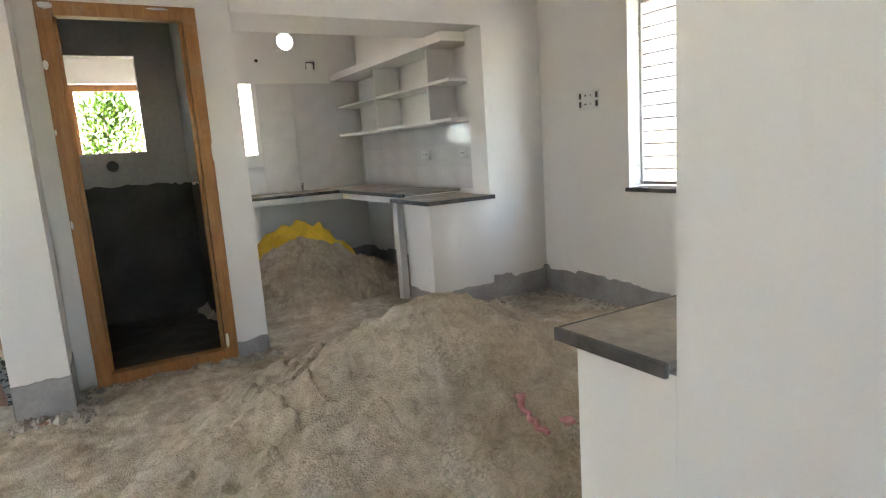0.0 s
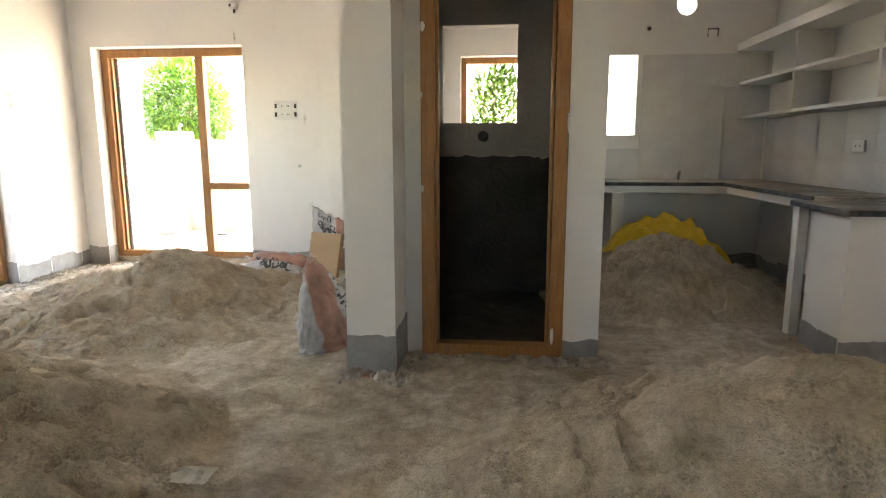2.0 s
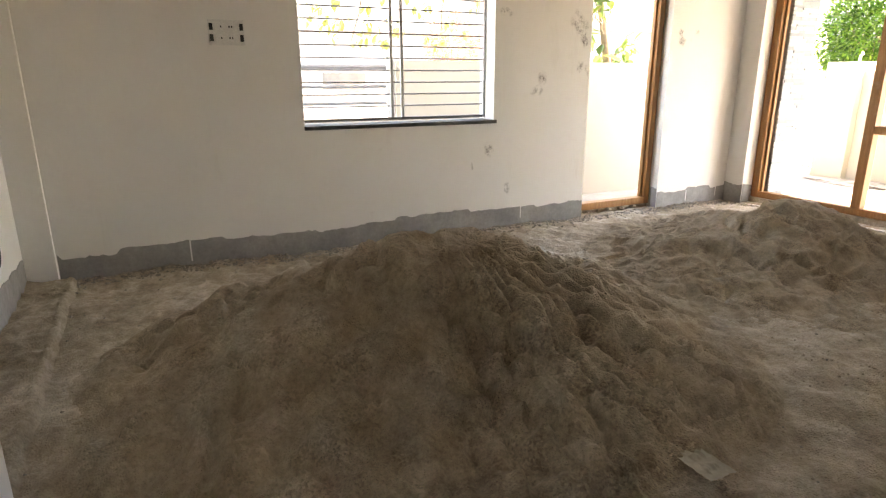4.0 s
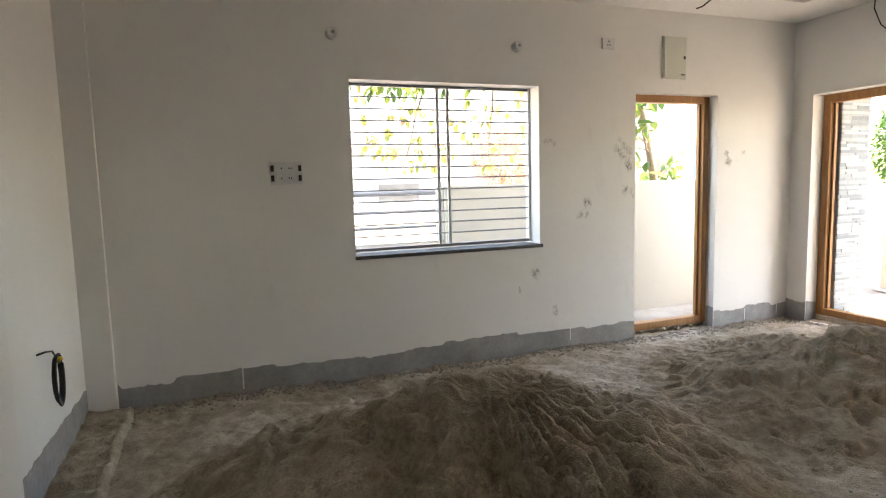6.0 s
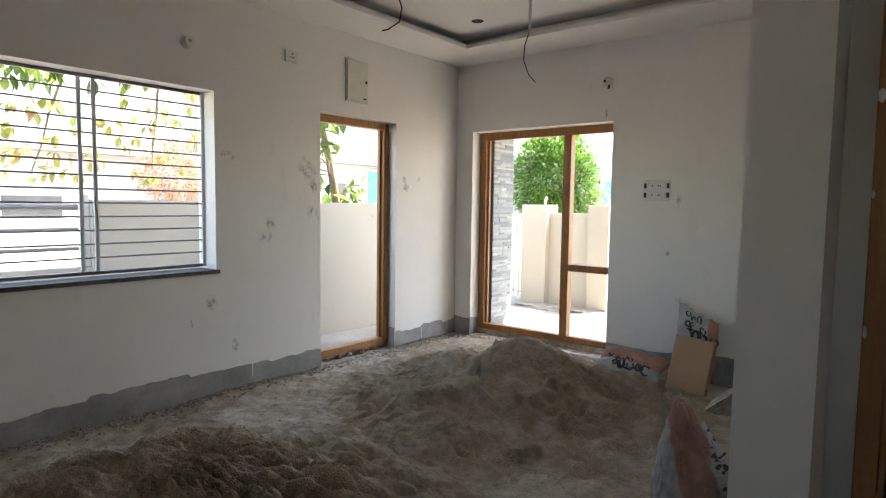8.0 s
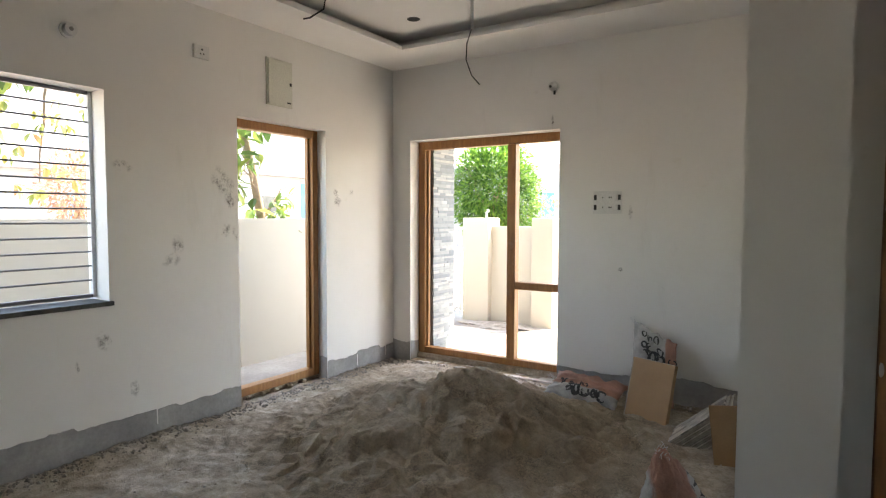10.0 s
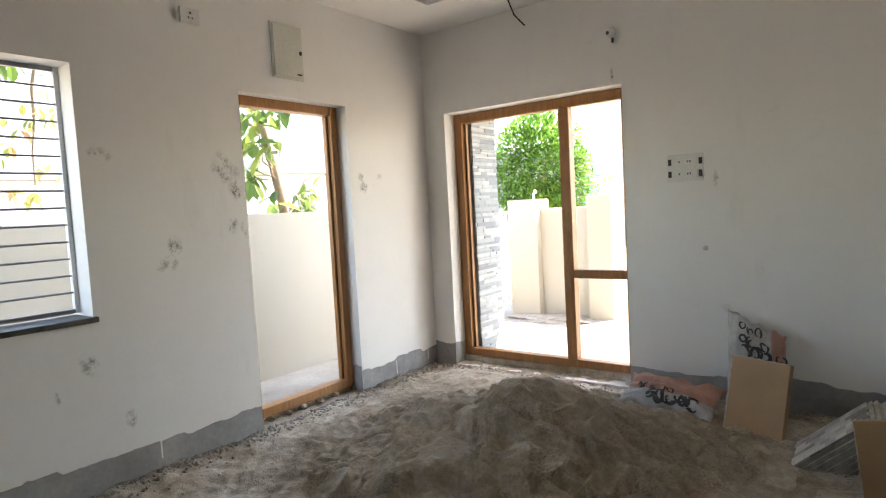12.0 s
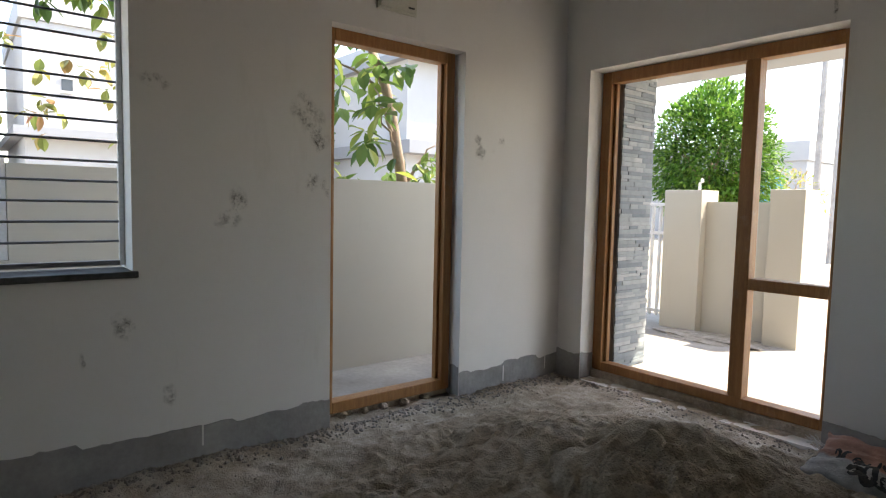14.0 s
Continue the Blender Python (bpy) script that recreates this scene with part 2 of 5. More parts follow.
def tube(points, radius, sides=8, bm=None, taper=None):
    """A round tube along points; taper: radius at the end."""
    bm = bm or bmesh.new()
    pts = [Vector(p) for p in points]
    rings = []
    for i, p in enumerate(pts):
        d = (pts[min(i + 1, len(pts) - 1)] - pts[max(i - 1, 0)]).normalized()
        a = d.orthogonal().normalized() if abs(d.z) > 0.9 else d.cross(Vector((0, 0, 1))).normalized()
        b = d.cross(a)
        r = radius if taper is None else radius + (taper - radius) * i / (len(pts) - 1)
        rings.append([bm.verts.new(p + (a * math.cos(k * math.tau / sides) + b * math.sin(k * math.tau / sides)) * r) for k in range(sides)])
    for u, v in zip(rings, rings[1:]):
        for k in range(sides):
            bm.faces.new((u[k], u[(k + 1) % sides], v[(k + 1) % sides], v[k]))
    bm.faces.new(rings[0][::-1])
    bm.faces.new(rings[-1])
    return bm


def wall(name, axis, p0, p1, u0, u1, z0, z1, openings=(), material=None, parent=None, label="", category="wall"):
    """A wall between p0 and p1 across its axis ('x' or 'y'), from u0 to u1 along it, with (u0, u1, z0, z1) openings through it."""
    us = sorted({u0, u1, *(o[k] for o in openings for k in (0, 1))})
    zs = sorted({z0, z1, *(o[k] for o in openings for k in (2, 3))})
    us, zs = [u for u in us if u0 <= u <= u1], [z for z in zs if z0 <= z <= z1]

    def solid(i, j):
        if not (0 <= i < len(us) - 1 and 0 <= j < len(zs) - 1):
            return False
        cu, cz = (us[i] + us[i + 1]) / 2, (zs[j] + zs[j + 1]) / 2
        return not any(o[0] < cu < o[1] and o[2] < cz < o[3] for o in openings)

    bm, seen = bmesh.new(), {}

    def v(p, u, z):
        if (p, u, z) not in seen:
            seen[p, u, z] = bm.verts.new((p, u, z) if axis == "x" else (u, p, z))
        return seen[p, u, z]

    for i in range(len(us) - 1):
        for j in range(len(zs) - 1):
            if not solid(i, j):
                continue
            a, b, c, d = us[i], us[i + 1], zs[j], zs[j + 1]
            for p in (p0, p1):
                bm.faces.new((v(p, a, c), v(p, b, c), v(p, b, d), v(p, a, d)))
            for di, dj, q in ((-1, 0, ((a, c), (a, d))), (1, 0, ((b, c), (b, d))), (0, -1, ((a, c), (b, c))), (0, 1, ((a, d), (b, d)))):
                if not solid(i + di, j + dj):
                    (e, f), (g, h) = q
                    bm.faces.new((v(p0, e, f), v(p0, g, h), v(p1, g, h), v(p1, e, f)))
    ob = mesh_object(name, bm, material or M_WALL, parent)
    return ob if parent else tagged(ob, label or "white primed plaster wall of an unfinished house", category, kind="structure")


def smooth_noise(x, y, scale, octaves=4):
    return noise.fractal(Vector((x * scale, y * scale, 3.7)), 1.0, 2.0, octaves)


def floor_height(x, y):
    """The uneven mud floor; it climbs a little towards the walls, where mortar has dropped."""
    h = 0.018 * smooth_noise(x, y, 1.3, 3) + 0.016 * smooth_noise(x + 9, y, 6.0, 4) + 0.020 * (0.3 - abs(smooth_noise(x, y + 4, 7.0, 3)))
    return h - 0.004


def heightfield(name, x0, x1, y0, y1, step, height, material, label, category, kind=""):
    nx, ny = int((x1 - x0) / step) + 1, int((y1 - y0) / step) + 1
    xs, ys = np.linspace(x0, x1, nx), np.linspace(y0, y1, ny)
    verts = [(x, y, height(x, y)) for y in ys for x in xs]
    faces = [(j * nx + i, j * nx + i + 1, (j + 1) * nx + i + 1, (j + 1) * nx + i) for j in range(ny - 1) for i in range(nx - 1)]
    me = bpy.data.meshes.new(name)
    me.from_pydata(verts, [], faces)
    for p in me.polygons:
        p.use_smooth = True
    me.materials.append(material)
    return tagged(new(name, me), label, category, kind=kind)


def sand_heap(name, cx, cy, rx, ry, top, label, turn=0.0, rills=0.0, rill_dir=0.0, blunt=0.12, seed=0.0, lumps=1.0, material=None, dents=0, far=1.0, power=1.0, scarps=()):
    """A heap of sand: a blunt cone with a ragged foot, slumped lumps, scuffed ledges and rills down one flank."""
    ca, sa = math.cos(radians(turn)), math.sin(radians(turn))
    rnd = random.Random(int(seed * 10) + 3)
    # scuffs and footprints: shallow bowls with a raised downhill lip
    bowls = []
    for _ in range(dents):
        a, d = rnd.uniform(0, math.tau), math.sqrt(rnd.uniform(0.01, 0.8))
        bowls.append((cx + rx * d * math.cos(a), cy + ry * d * math.sin(a), rnd.uniform(0.05, 0.13), rnd.uniform(0.35, 0.75), rnd.uniform(0, math.pi), rnd.uniform(0.016, 0.042)))

    def height(x, y):
        u, w = ((x - cx) * ca + (y - cy) * sa) / rx, (-(x - cx) * sa + (y - cy) * ca) / ry
        if w > 0:
            w /= far
        a = math.atan2(y - cy, x - cx)
        r = math.hypot(u, w) * (1 + 0.13 * smooth_noise(math.cos(a) + seed, math.sin(a), 1.1, 3) + 0.05 * smooth_noise(x, y + seed, 5.0, 3))
        body = 1 - math.sqrt(r * r + blunt * blunt) + blunt
        h = top * body ** power if body > 0 else top * max(body, -0.4) * 0.6
        if 0 < body:
            foot = min(1, body * 5)
            h *= 0.80 + 0.20 * min(1, body * 1.3)
            n1 = smooth_noise(x + seed, y, 2.4, 3)
            h += foot * lumps * 0.04 * n1
            # slump scarps: sharp little steps that follow ragged contours
            q = smooth_noise(x + seed * 2, y + 5, 1.5, 3) * 2.6 + r * 3.2
            f = q - math.floor(q)
            saw = f / 0.10 if f < 0.10 else 1 - (f - 0.10) / 0.90
            keep = max(0.0, min(1.0, smooth_noise(x - seed, y + 3, 1.3, 2) * 2.2 + 0.45))
            h += foot * lumps * 0.050 * (saw - 0.5) * keep * min(1, r * 4)
            # narrow runnels
            g = abs(smooth_noise(x - seed, y + 2, 3.1, 2))
            h -= foot * lumps * 0.022 * max(0.0, 1 - g / 0.07)
            if rills:
                near = math.cos(a - radians(rill_dir))
                if near > 0.3:
                    wave = abs(math.sin(a * 21 + 1.5 * smooth_noise(x, y, 1.3, 2) + r * 0.6))
                    h -= rills * foot * min(1, (near - 0.3) * 3) * (1 - wave) ** 2.2 * min(1, max(0, r - 0.06) * 4) * max(0, 1.1 - r) ** 0.5
            h += foot * 0.010 * lumps * smooth_noise(x, y + seed, 12.0, 4) + foot * 0.006 * (0.3 - abs(smooth_noise(x - seed, y, 26.0, 3)))
            h += foot * lumps * 0.056 * (0.32 - abs(smooth_noise(x + seed + 0.08 * n1, y - seed, 6.0, 2)))
            # broken ledges: the sand has slid away below a ragged lip, over a sector of the heap
            for turned, half, r0, deep in scarps:
                off = abs((a - radians(turned) + math.pi) % math.tau - math.pi) / radians(half)
                if off < 1:
                    e = r - r0 - 0.10 * smooth_noise(x + 3 * turned, y, 2.6, 4)
                    if 0 < e < 0.4:
                        h -= deep * min(1, e / 0.025) * (1 - e / 0.4) * min(1, (1 - off) * 4)
            for bx, by, br, flat, turned, deep in bowls:
                dx, dy = x - bx, y - by
                if dx * dx + dy * dy < 4 * br * br:
                    p, q2 = dx * math.cos(turned) + dy * math.sin(turned), (dy * math.cos(turned) - dx * math.sin(turned)) / flat
                    e = math.sqrt(p * p + q2 * q2) / br
                    if e < 1.5:
                        h += deep * (e * e - 1 if e < 1 else 1.6 * (e - 1) * (1.5 - e) * 4 * 0.45)
        return max(h + floor_height(x, y), floor_height(x, y) - 0.05)

    ext = max(rx, ry) * 1.28
    return heightfield(name, cx - ext, cx + ext, cy - ext, cy + ext, 0.0105, height, material or M_SAND, label, "sand heap")


# ---- structure ----
XW, YN, ZC = -3.89, 5.925, 2.842
wall("wall_west", "x", XW - 0.23, XW, -0.42, YN + 0.23, -0.3, 3.1,
     [(1.58, 3.115, 0.885, 2.166), (4.065, 4.98, -0.02, 2.146)], label="white primed plaster wall with a barred window and a doorway")
wall("wall_north", "y", YN, YN + 0.23, XW, 0.89, -0.3, 3.1,
     [(-3.68, -2.145, 0.0, 2.148), (-0.05, 0.95 - 0.06, 0.9, 2.01)], label="white primed plaster wall with the main doorway")
wall("wall_kitchen_north", "y", 6.2, 6.43, 0.75, 3.06, -0.3, 3.1, [(1.0, 1.612, 1.295, 2.035), (1.93, 2.13, 2.375, 2.575)])
wall("wall_kitchen_return", "x", 0.75, 0.89, 3.73, 6.2, -0.3, 3.1)
wall("wall_kitchen_east", "x", 2.83, 3.06, 3.73, 6.2, -0.3, 3.1)
wall("wall_kitchen_front", "y", 3.5, 3.73, 0.89, 3.5, -0.3, 3.1, [(0.89, 2.715, -0.4, 2.125)], label="white primed plaster wall over the kitchen opening")
wall("wall_kitchen_beam", "y", 3.73, 4.04, 0.89, 2.83, 2.125, 2.842, label="wide white plastered beam over the kitchen opening", category="beam")
wall("wall_kitchen_low", "y", 3.5005, 3.90, 2.165, 2.715, -0.3, 0.815, label="white half-height plaster wall below the serving counter")
wall("wall_dining_east", "x", 3.27, 3.5, 0.322, 3.5, -0.3, 3.1, [(0.98, 2.578, 0.855, 2.125)], label="white primed plaster wall with a barred window")
wall("wall_dining_south", "y", 0.07, 0.322, 0.92, 3.5, -0.3, 3.1)
wall("wall_passage_east", "x", 0.92, 1.15, -3.0, 0.07, -0.3, 3.1)
# The opening is out of view, inferred and sized to bring daylight from behind.
wall("wall_passage_south", "y", -3.23, -3.0, -1.48, 1.15, -0.3, 3.1, [(-0.45, 0.30, 1.45, 2.05)], label="white primed plaster wall with an unseen opening that lets in daylight")
wall("wall_passage_west", "x", -1.25, -1.02, -3.0, 0.165, -0.3, 3.1)
wall("wall_south", "y", -0.42, -0.19, XW, -1.25, -0.3, 3.1)
wall("wall_south_pilaster", "x", XW, XW + 0.05, -0.19, -0.025, -0.3, 3.1, label="shallow plaster pilaster in the corner of the room", category="pilaster")
wall("wall_bath_west", "x", -0.462, -0.205, 3.15, YN, -0.3, 3.1, label="white plaster column and wall with a bare cement foot")
wall("wall_bath_front", "y", 3.53, 3.64, -0.205, 0.89, -0.3, 3.1, [(-0.105, 0.685, -0.4, 2.13)])
wall("wall_bath_pier", "y", 3.51, 3.73, 0.685, 0.89, -0.3, 2.125, material=M_WALL)
wall("wall_bath_back", "y", 5.0, 5.115, -0.205, 0.75, -0.3, 3.1, [(-0.13, 0.45, 1.365, 2.10)], material=M_BATH, label="grey cement bathroom wall with a small square opening")
for nm, ax, p0, p1, a, b in (("wall_bath_lining_east", "x", 0.738, 0.75, 3.73, 5.0), ("wall_bath_lining_west", "x", -0.205, -0.193, 3.64, 5.0)):
    wall(nm, ax, p0, p1, a, b, 1.1, 3.1, material=M_BATH, label="grey cement bathroom wall")

heightfield("floor", XW - 0.2, 3.45, -3.1, 6.4, 0.019, floor_height, M_FLOOR, "dusty unfinished mud and mortar floor", "floor", "structure")


def ceiling():
    """A dropped border round a shallow tray over the living room, and a flat slab over the rest."""
    bm = bmesh.new()
    x0, x1, y0, y1 = -3.37, -0.98, 0.36, 5.37
    for a, b, c, d in ((XW, y1, -0.2, YN), (XW, -0.2, -0.2, y0), (XW, y0, x0, y1), (x1, y0, -0.2, y1)):
        box(a, b, ZC, c, d, ZC + 0.034, bm=bm)
    g = 0.16   # the cove behind the lip
    for a, b, c, d in ((x0 - g, y1 + g, x1 + g, y1 + g + 0.02), (x0 - g, y0 - g - 0.02, x1 + g, y0 - g), (x0 - g - 0.02, y0 - g, x0 - g, y1 + g), (x1 + g, y0 - g, x1 + g + 0.02, y1 + g)):
        box(a, b, ZC + 0.034, c, d, ZC + 0.12, bm=bm)
    box(XW, -0.4, ZC + 0.12, 3.5, 6.43, ZC + 0.26, bm=bm)
    box(-0.2, -3.2, ZC, 3.5, 6.43, ZC + 0.119, bm=bm)
    box(-1.3, -3.2, ZC, -0.2, -0.2, ZC + 0.119, bm=bm)
    tagged(mesh_object("ceiling", bm, M_CEIL), "white gypsum tray ceiling with a dropped border", "ceiling", kind="structure")


ceiling()
# Out of view; the north overhang is lengthened to block sun at the kitchen wall.
roof = box(XW - 0.5, -3.4, 3.1, 3.7, 7.0, 3.28)
tagged(mesh_object("roof_slab", roof, M_CREAM), "concrete roof slab over the house", "roof", kind="structure")
# Unseen mass, added to cast shade on the west compound wall.
upper = box(XW - 0.23, -3.2, 3.281, 3.5, 7.45, 6.4)
tagged(mesh_object("upper_storey", upper, M_CREAM), "plain cream block above the roof, unseen, added to shade the side wall", "wall", kind="structure")


# ---- door and window frames ----
def timber(parent, name, x0, y0, z0, x1, y1, z1):
    return part(name, box(x0, y0, z0, x1, y1, z1, 0.006), M_WOOD, parent)


def main_door():
    d = thing("door_1", "teak door frame with a side light, no leaf fitted", "door frame", kind="structure")
    y0, y1, x0, x1, top, base = 6.065, 6.148, -3.68, -2.145, 2.147, 0.055
    j = 0.075
    timber(d, "jamb", x0, y0, base, x0 + j, y1, top)
    timber(d, "jamb", x1 - 0.06, y0, base, x1, y1, top)
    timber(d, "head", x0 + j, y0, top - 0.078, x1 - 0.06, y1, top)
    timber(d, "sill", x0 + j, y0, base, x1 - 0.06, y1, base + 0.062)
    timber(d, "mullion", -2.695, y0 - 0.003, base + 0.062, -2.615, y1, top - 0.078)
    timber(d, "transom", -2.615, y0, 0.758, x1 - 0.06, y1, 0.826)
    for a, b, c, e in ((x0 + j, 0.117, x0 + j + 0.022, top - 0.078), (-2.717, 0.117, -2.695, top - 0.078)):
        timber(d, "rebate", a, y0 + 0.035, b, c, y1 - 0.012, e)
    part("threshold_mortar", box(x0, 6.045, -0.03, x1, 6.155, base - 0.002, 0.008), M_FLOOR, d, "packed mud and mortar under the sill")


def side_door():
    d = thing("door_2", "teak door frame on a rough sill, no leaf fitted", "door frame", kind="structure")
    x0, x1, y0, y1, top, base = -4.06, -3.975, 4.065, 4.98, 2.145, 0.03
    timber(d, "jamb", x0, y0, base, x1, y0 + 0.065, top)
    timber(d, "jamb", x0, y1 - 0.075, base, x1, y1 - 0.012, top)
    timber(d, "head", x0, y0 + 0.065, top - 0.066, x1, y1 - 0.075, top)
    timber(d, "sill", x0, y0 + 0.065, base, x1, y1 - 0.075, base + 0.065)
    # Filler added below the sill to stop daylight leaking through the gap.
    part("threshold_mortar", box(x0 - 0.05, y0 + 0.002, -0.05, x1 - 0.03, y1 - 0.002, base - 0.002, 0.006), M_FLOOR, d, "packed mud and mortar under the sill")
    timber(d, "rebate", x0 + 0.012, y1 - 0.097, base + 0.065, x1 - 0.035, y1 - 0.075, top - 0.066)


def bath_door():
    d = thing("door_3", "teak bathroom door frame with chipped plaster, no leaf fitted", "door frame", kind="structure")
    x0, x1, y0, y1, top, base = -0.105, 0.685, 3.455, 3.54, 2.128, -0.005
    timber(d, "jamb", x0, y0, base, x0 + 0.075, y1, top)
    timber(d, "jamb", x1 - 0.075, y0, base, x1, y1, top)
    timber(d, "head", x0 + 0.075, y0, top - 0.075, x1 - 0.075, y1, top)
    timber(d, "sill", x0 + 0.075, y0, base, x1 - 0.075, y1, base + 0.075)
    for a, b in ((x0 + 0.075, x0 + 0.095), (x1 - 0.095, x1 - 0.075)):
        timber(d, "rebate", a, y0 + 0.04, base + 0.075, b, y1 - 0.012, top - 0.075)
    for x, z, w, h in ((x0 + 0.012, 1.80, 0.014, 0.028), (x0 + 0.05, 2.10, 0.035, 0.018), (x0 + 0.006, 1.45, 0.006, 0.016), (x0 + 0.008, 0.95, 0.007, 0.022),
                       (x1 - 0.06, 0.13, 0.010, 0.045), (x1 - 0.004, 1.30, 0.006, 0.05), (x1 - 0.2, 2.11, 0.06, 0.007)):
        part("plaster_splash", blob(x, y0 - 0.002, z, w, 0.004, h), M_WALL, d)


def blob(x, y, z, rx, ry, rz, wob=0.35, sub=2):
    bm = bmesh.new()
    bmesh.ops.create_icosphere(bm, subdivisions=sub, radius=1.0)
    for v in bm.verts:
        k = 1 + wob * noise.noise(v.co * 1.7 + Vector((x * 7, y * 5, z * 9)))
        v.co = Vector((x + v.co.x * rx * k, y + v.co.y * ry * k, z + v.co.z * rz * k))
    return bm


def barred_window(name, label, xa, y0, y1, z0, z1, out, sill_in, uprights):
    """A steel grille in a wall across x. xa: the bars' place; out: direction outside; sill_in: face of the room."""
    w = thing(name, label, "window", kind="structure")
    f = 0.022
    for a, b in ((y0, y0 + f), (y1 - f, y1)):
        part("frame_side", box(xa - 0.014, a, z0 + 0.03, xa + 0.014, b, z1, 0.003), M_WHITEMETAL, w)
    part("frame_top", box(xa - 0.014, y0 + f, z1 - f, xa + 0.014, y1 - f, z1, 0.003), M_METAL, w)
    part("frame_bottom", box(xa - 0.014, y0 + f, z0 + 0.03, xa + 0.014, y1 - f, z0 + 0.03 + f, 0.003), M_METAL, w)
    n = 14
    for i in range(1, n):
        z = z0 + 0.05 + (z1 - z0 - 0.06) * i / n
        part("bar", tube([(xa, y0 + f, z), (xa, y1 - f, z)], 0.0055, 8), M_METAL, w)
    for y in uprights:
        part("upright", box(xa - 0.008, y - 0.012, z0 + 0.05, xa + 0.009, y + 0.012, z1 - f, 0.003), M_WHITEMETAL, w)
    a, b = sorted((sill_in + 0.02 * -out, xa + out * 0.05))
    part("sill", box(a, y0 - 0.004, z0 - 0.012, b, y1 + 0.02, z0 + 0.016, 0.004), M_EDGE, w, "black granite sill with dust")


main_door()
side_door()
bath_door()
barred_window("window_1", "steel barred window with a black granite sill", -4.045, 1.58, 3.115, 0.885, 2.166, -1, XW, (2.30, 2.385))
barred_window("window_2", "steel barred window with stained reveal and granite sill", 3.40, 0.98, 2.578, 0.855, 2.125, 1, 3.27, (1.78,))


def utility_window():
    w = thing("window_3", "teak window frame beyond the bathroom opening", "window", kind="structure")
    for a, b, c, d in ((-0.05, 0.9, 0.0, 2.01), (0.84, 0.9, 0.89, 2.01), (0.0, 0.9, 0.84, 0.96), (0.0, 1.955, 0.84, 2.01)):
        timber(w, "frame_piece", a, 6.04, b, c, 6.12, d)


utility_window()


# ---- rough plaster at the foot of the walls ----
def ragged_band(name, axis, face, out, u0, u1, low, high, seed, drop=-0.06):
    """A thin coat of bare cement with a ragged top edge, 3 mm proud of the wall's face."""
    n = max(6, int((u1 - u0) / 0.025))
    bm = bmesh.new()
    rows = []
    for i in range(n + 1):
        u = u0 + (u1 - u0) * i / n
        step = low + (high - low) * (0.5 + 0.5 * noise.noise(Vector((u * 1.1 + seed, 0.3, seed)))) + 0.02 * (noise.cell(Vector((u * 3.1 + seed, 0.5, seed))) - 0.5) * (1 if high - low > 0.025 else 0)
        z = step + 0.016 * noise.noise(Vector((u * 9, seed, 1.0))) + 0.010 * noise.noise(Vector((u * 28, seed, 2.0)))
        rows.append([bm.verts.new((p, u, zz) if axis == "x" else (u, p, zz)) for p, zz in ((face + 0.004 * out, drop), (face + 0.004 * out, z), (face + 0.0005 * out, z + 0.003))])
    for a, b in zip(rows, rows[1:]):
        for k in range(2):
            bm.faces.new((a[k], b[k], b[k + 1], a[k + 1]))
    tagged(mesh_object(name, bm, M_CEMENT), "bare grey cement band with a ragged top edge", "skirting", kind="structure")


for i, (ax, face, out, a, b, lo, hi) in enumerate((
        ("x", XW, 1, -0.02, 4.065, 0.13, 0.20), ("x", XW, 1, 4.98, YN, 0.13, 0.17), ("y", YN, -1, XW, -3.68, 0.16, 0.19),
        ("y", YN, -1, -2.145, -0.462, 0.14, 0.22), ("y", -0.19, 1, XW + 0.05, -1.25, 0.16, 0.24), ("y", 3.15, -1, -0.462, -0.205, 0.195, 0.215),
        ("x", -0.205, 1, 3.15, 3.53, 0.18, 0.27), ("x", -0.462, -1, 3.15, YN, 0.16, 0.22), ("y", 3.51, -1, 0.685, 0.89, 0.08, 0.13),
        ("y", 3.5005, -1, 2.165, 2.715, 0.12, 0.17), ("y", 3.5, -1, 2.715, 3.27, 0.14, 0.24), ("x", 3.27, -1, 0.3, 3.5, 0.12, 0.26), ("x", 2.165, -1, 3.5005, 3.90, 0.12, 0.16),
        ("y", 6.2, -1, 0.89, 2.83, 0.10, 0.18), ("x", 2.83, -1, 4.1, 6.2, 0.10, 0.2))):
    ragged_band("baseboard_%d" % (i + 1), ax, face, out, a, b, lo, hi, i * 3.3 + 1)
ragged_band("baseboard_reveal_north", "x", -3.68, 1, YN, 6.06, 0.17, 0.19, 91)
ragged_band("baseboard_reveal_west", "y", 4.98, -1, -3.975, XW, 0.17, 0.19, 95)
ragged_band("bath_damp_back", "y", 5.0, -1, -0.205, 0.75, 1.06, 1.13, 51)
ragged_band("bath_damp_east", "x", 0.75, -1, 3.73, 5.0, 1.06, 1.13, 57)
ragged_band("bath_damp_west", "x", -0.205, 1, 3.64, 5.0, 1.06, 1.13, 61)
for nm in ("bath_damp_back", "bath_damp_east", "bath_damp_west"):
    bpy.data.objects[nm].data.materials[0] = M_DAMP
    tagged(bpy.data.objects[nm], "dark waterproofing coat with a ragged upper edge", "wall coating")
heightfield("floor_bath", -0.2, 0.75, 3.56, 5.0, 0.03, lambda x, y: 0.012 + floor_height(x, y), M_DAMP, "dark damp bathroom floor", "floor", "structure")


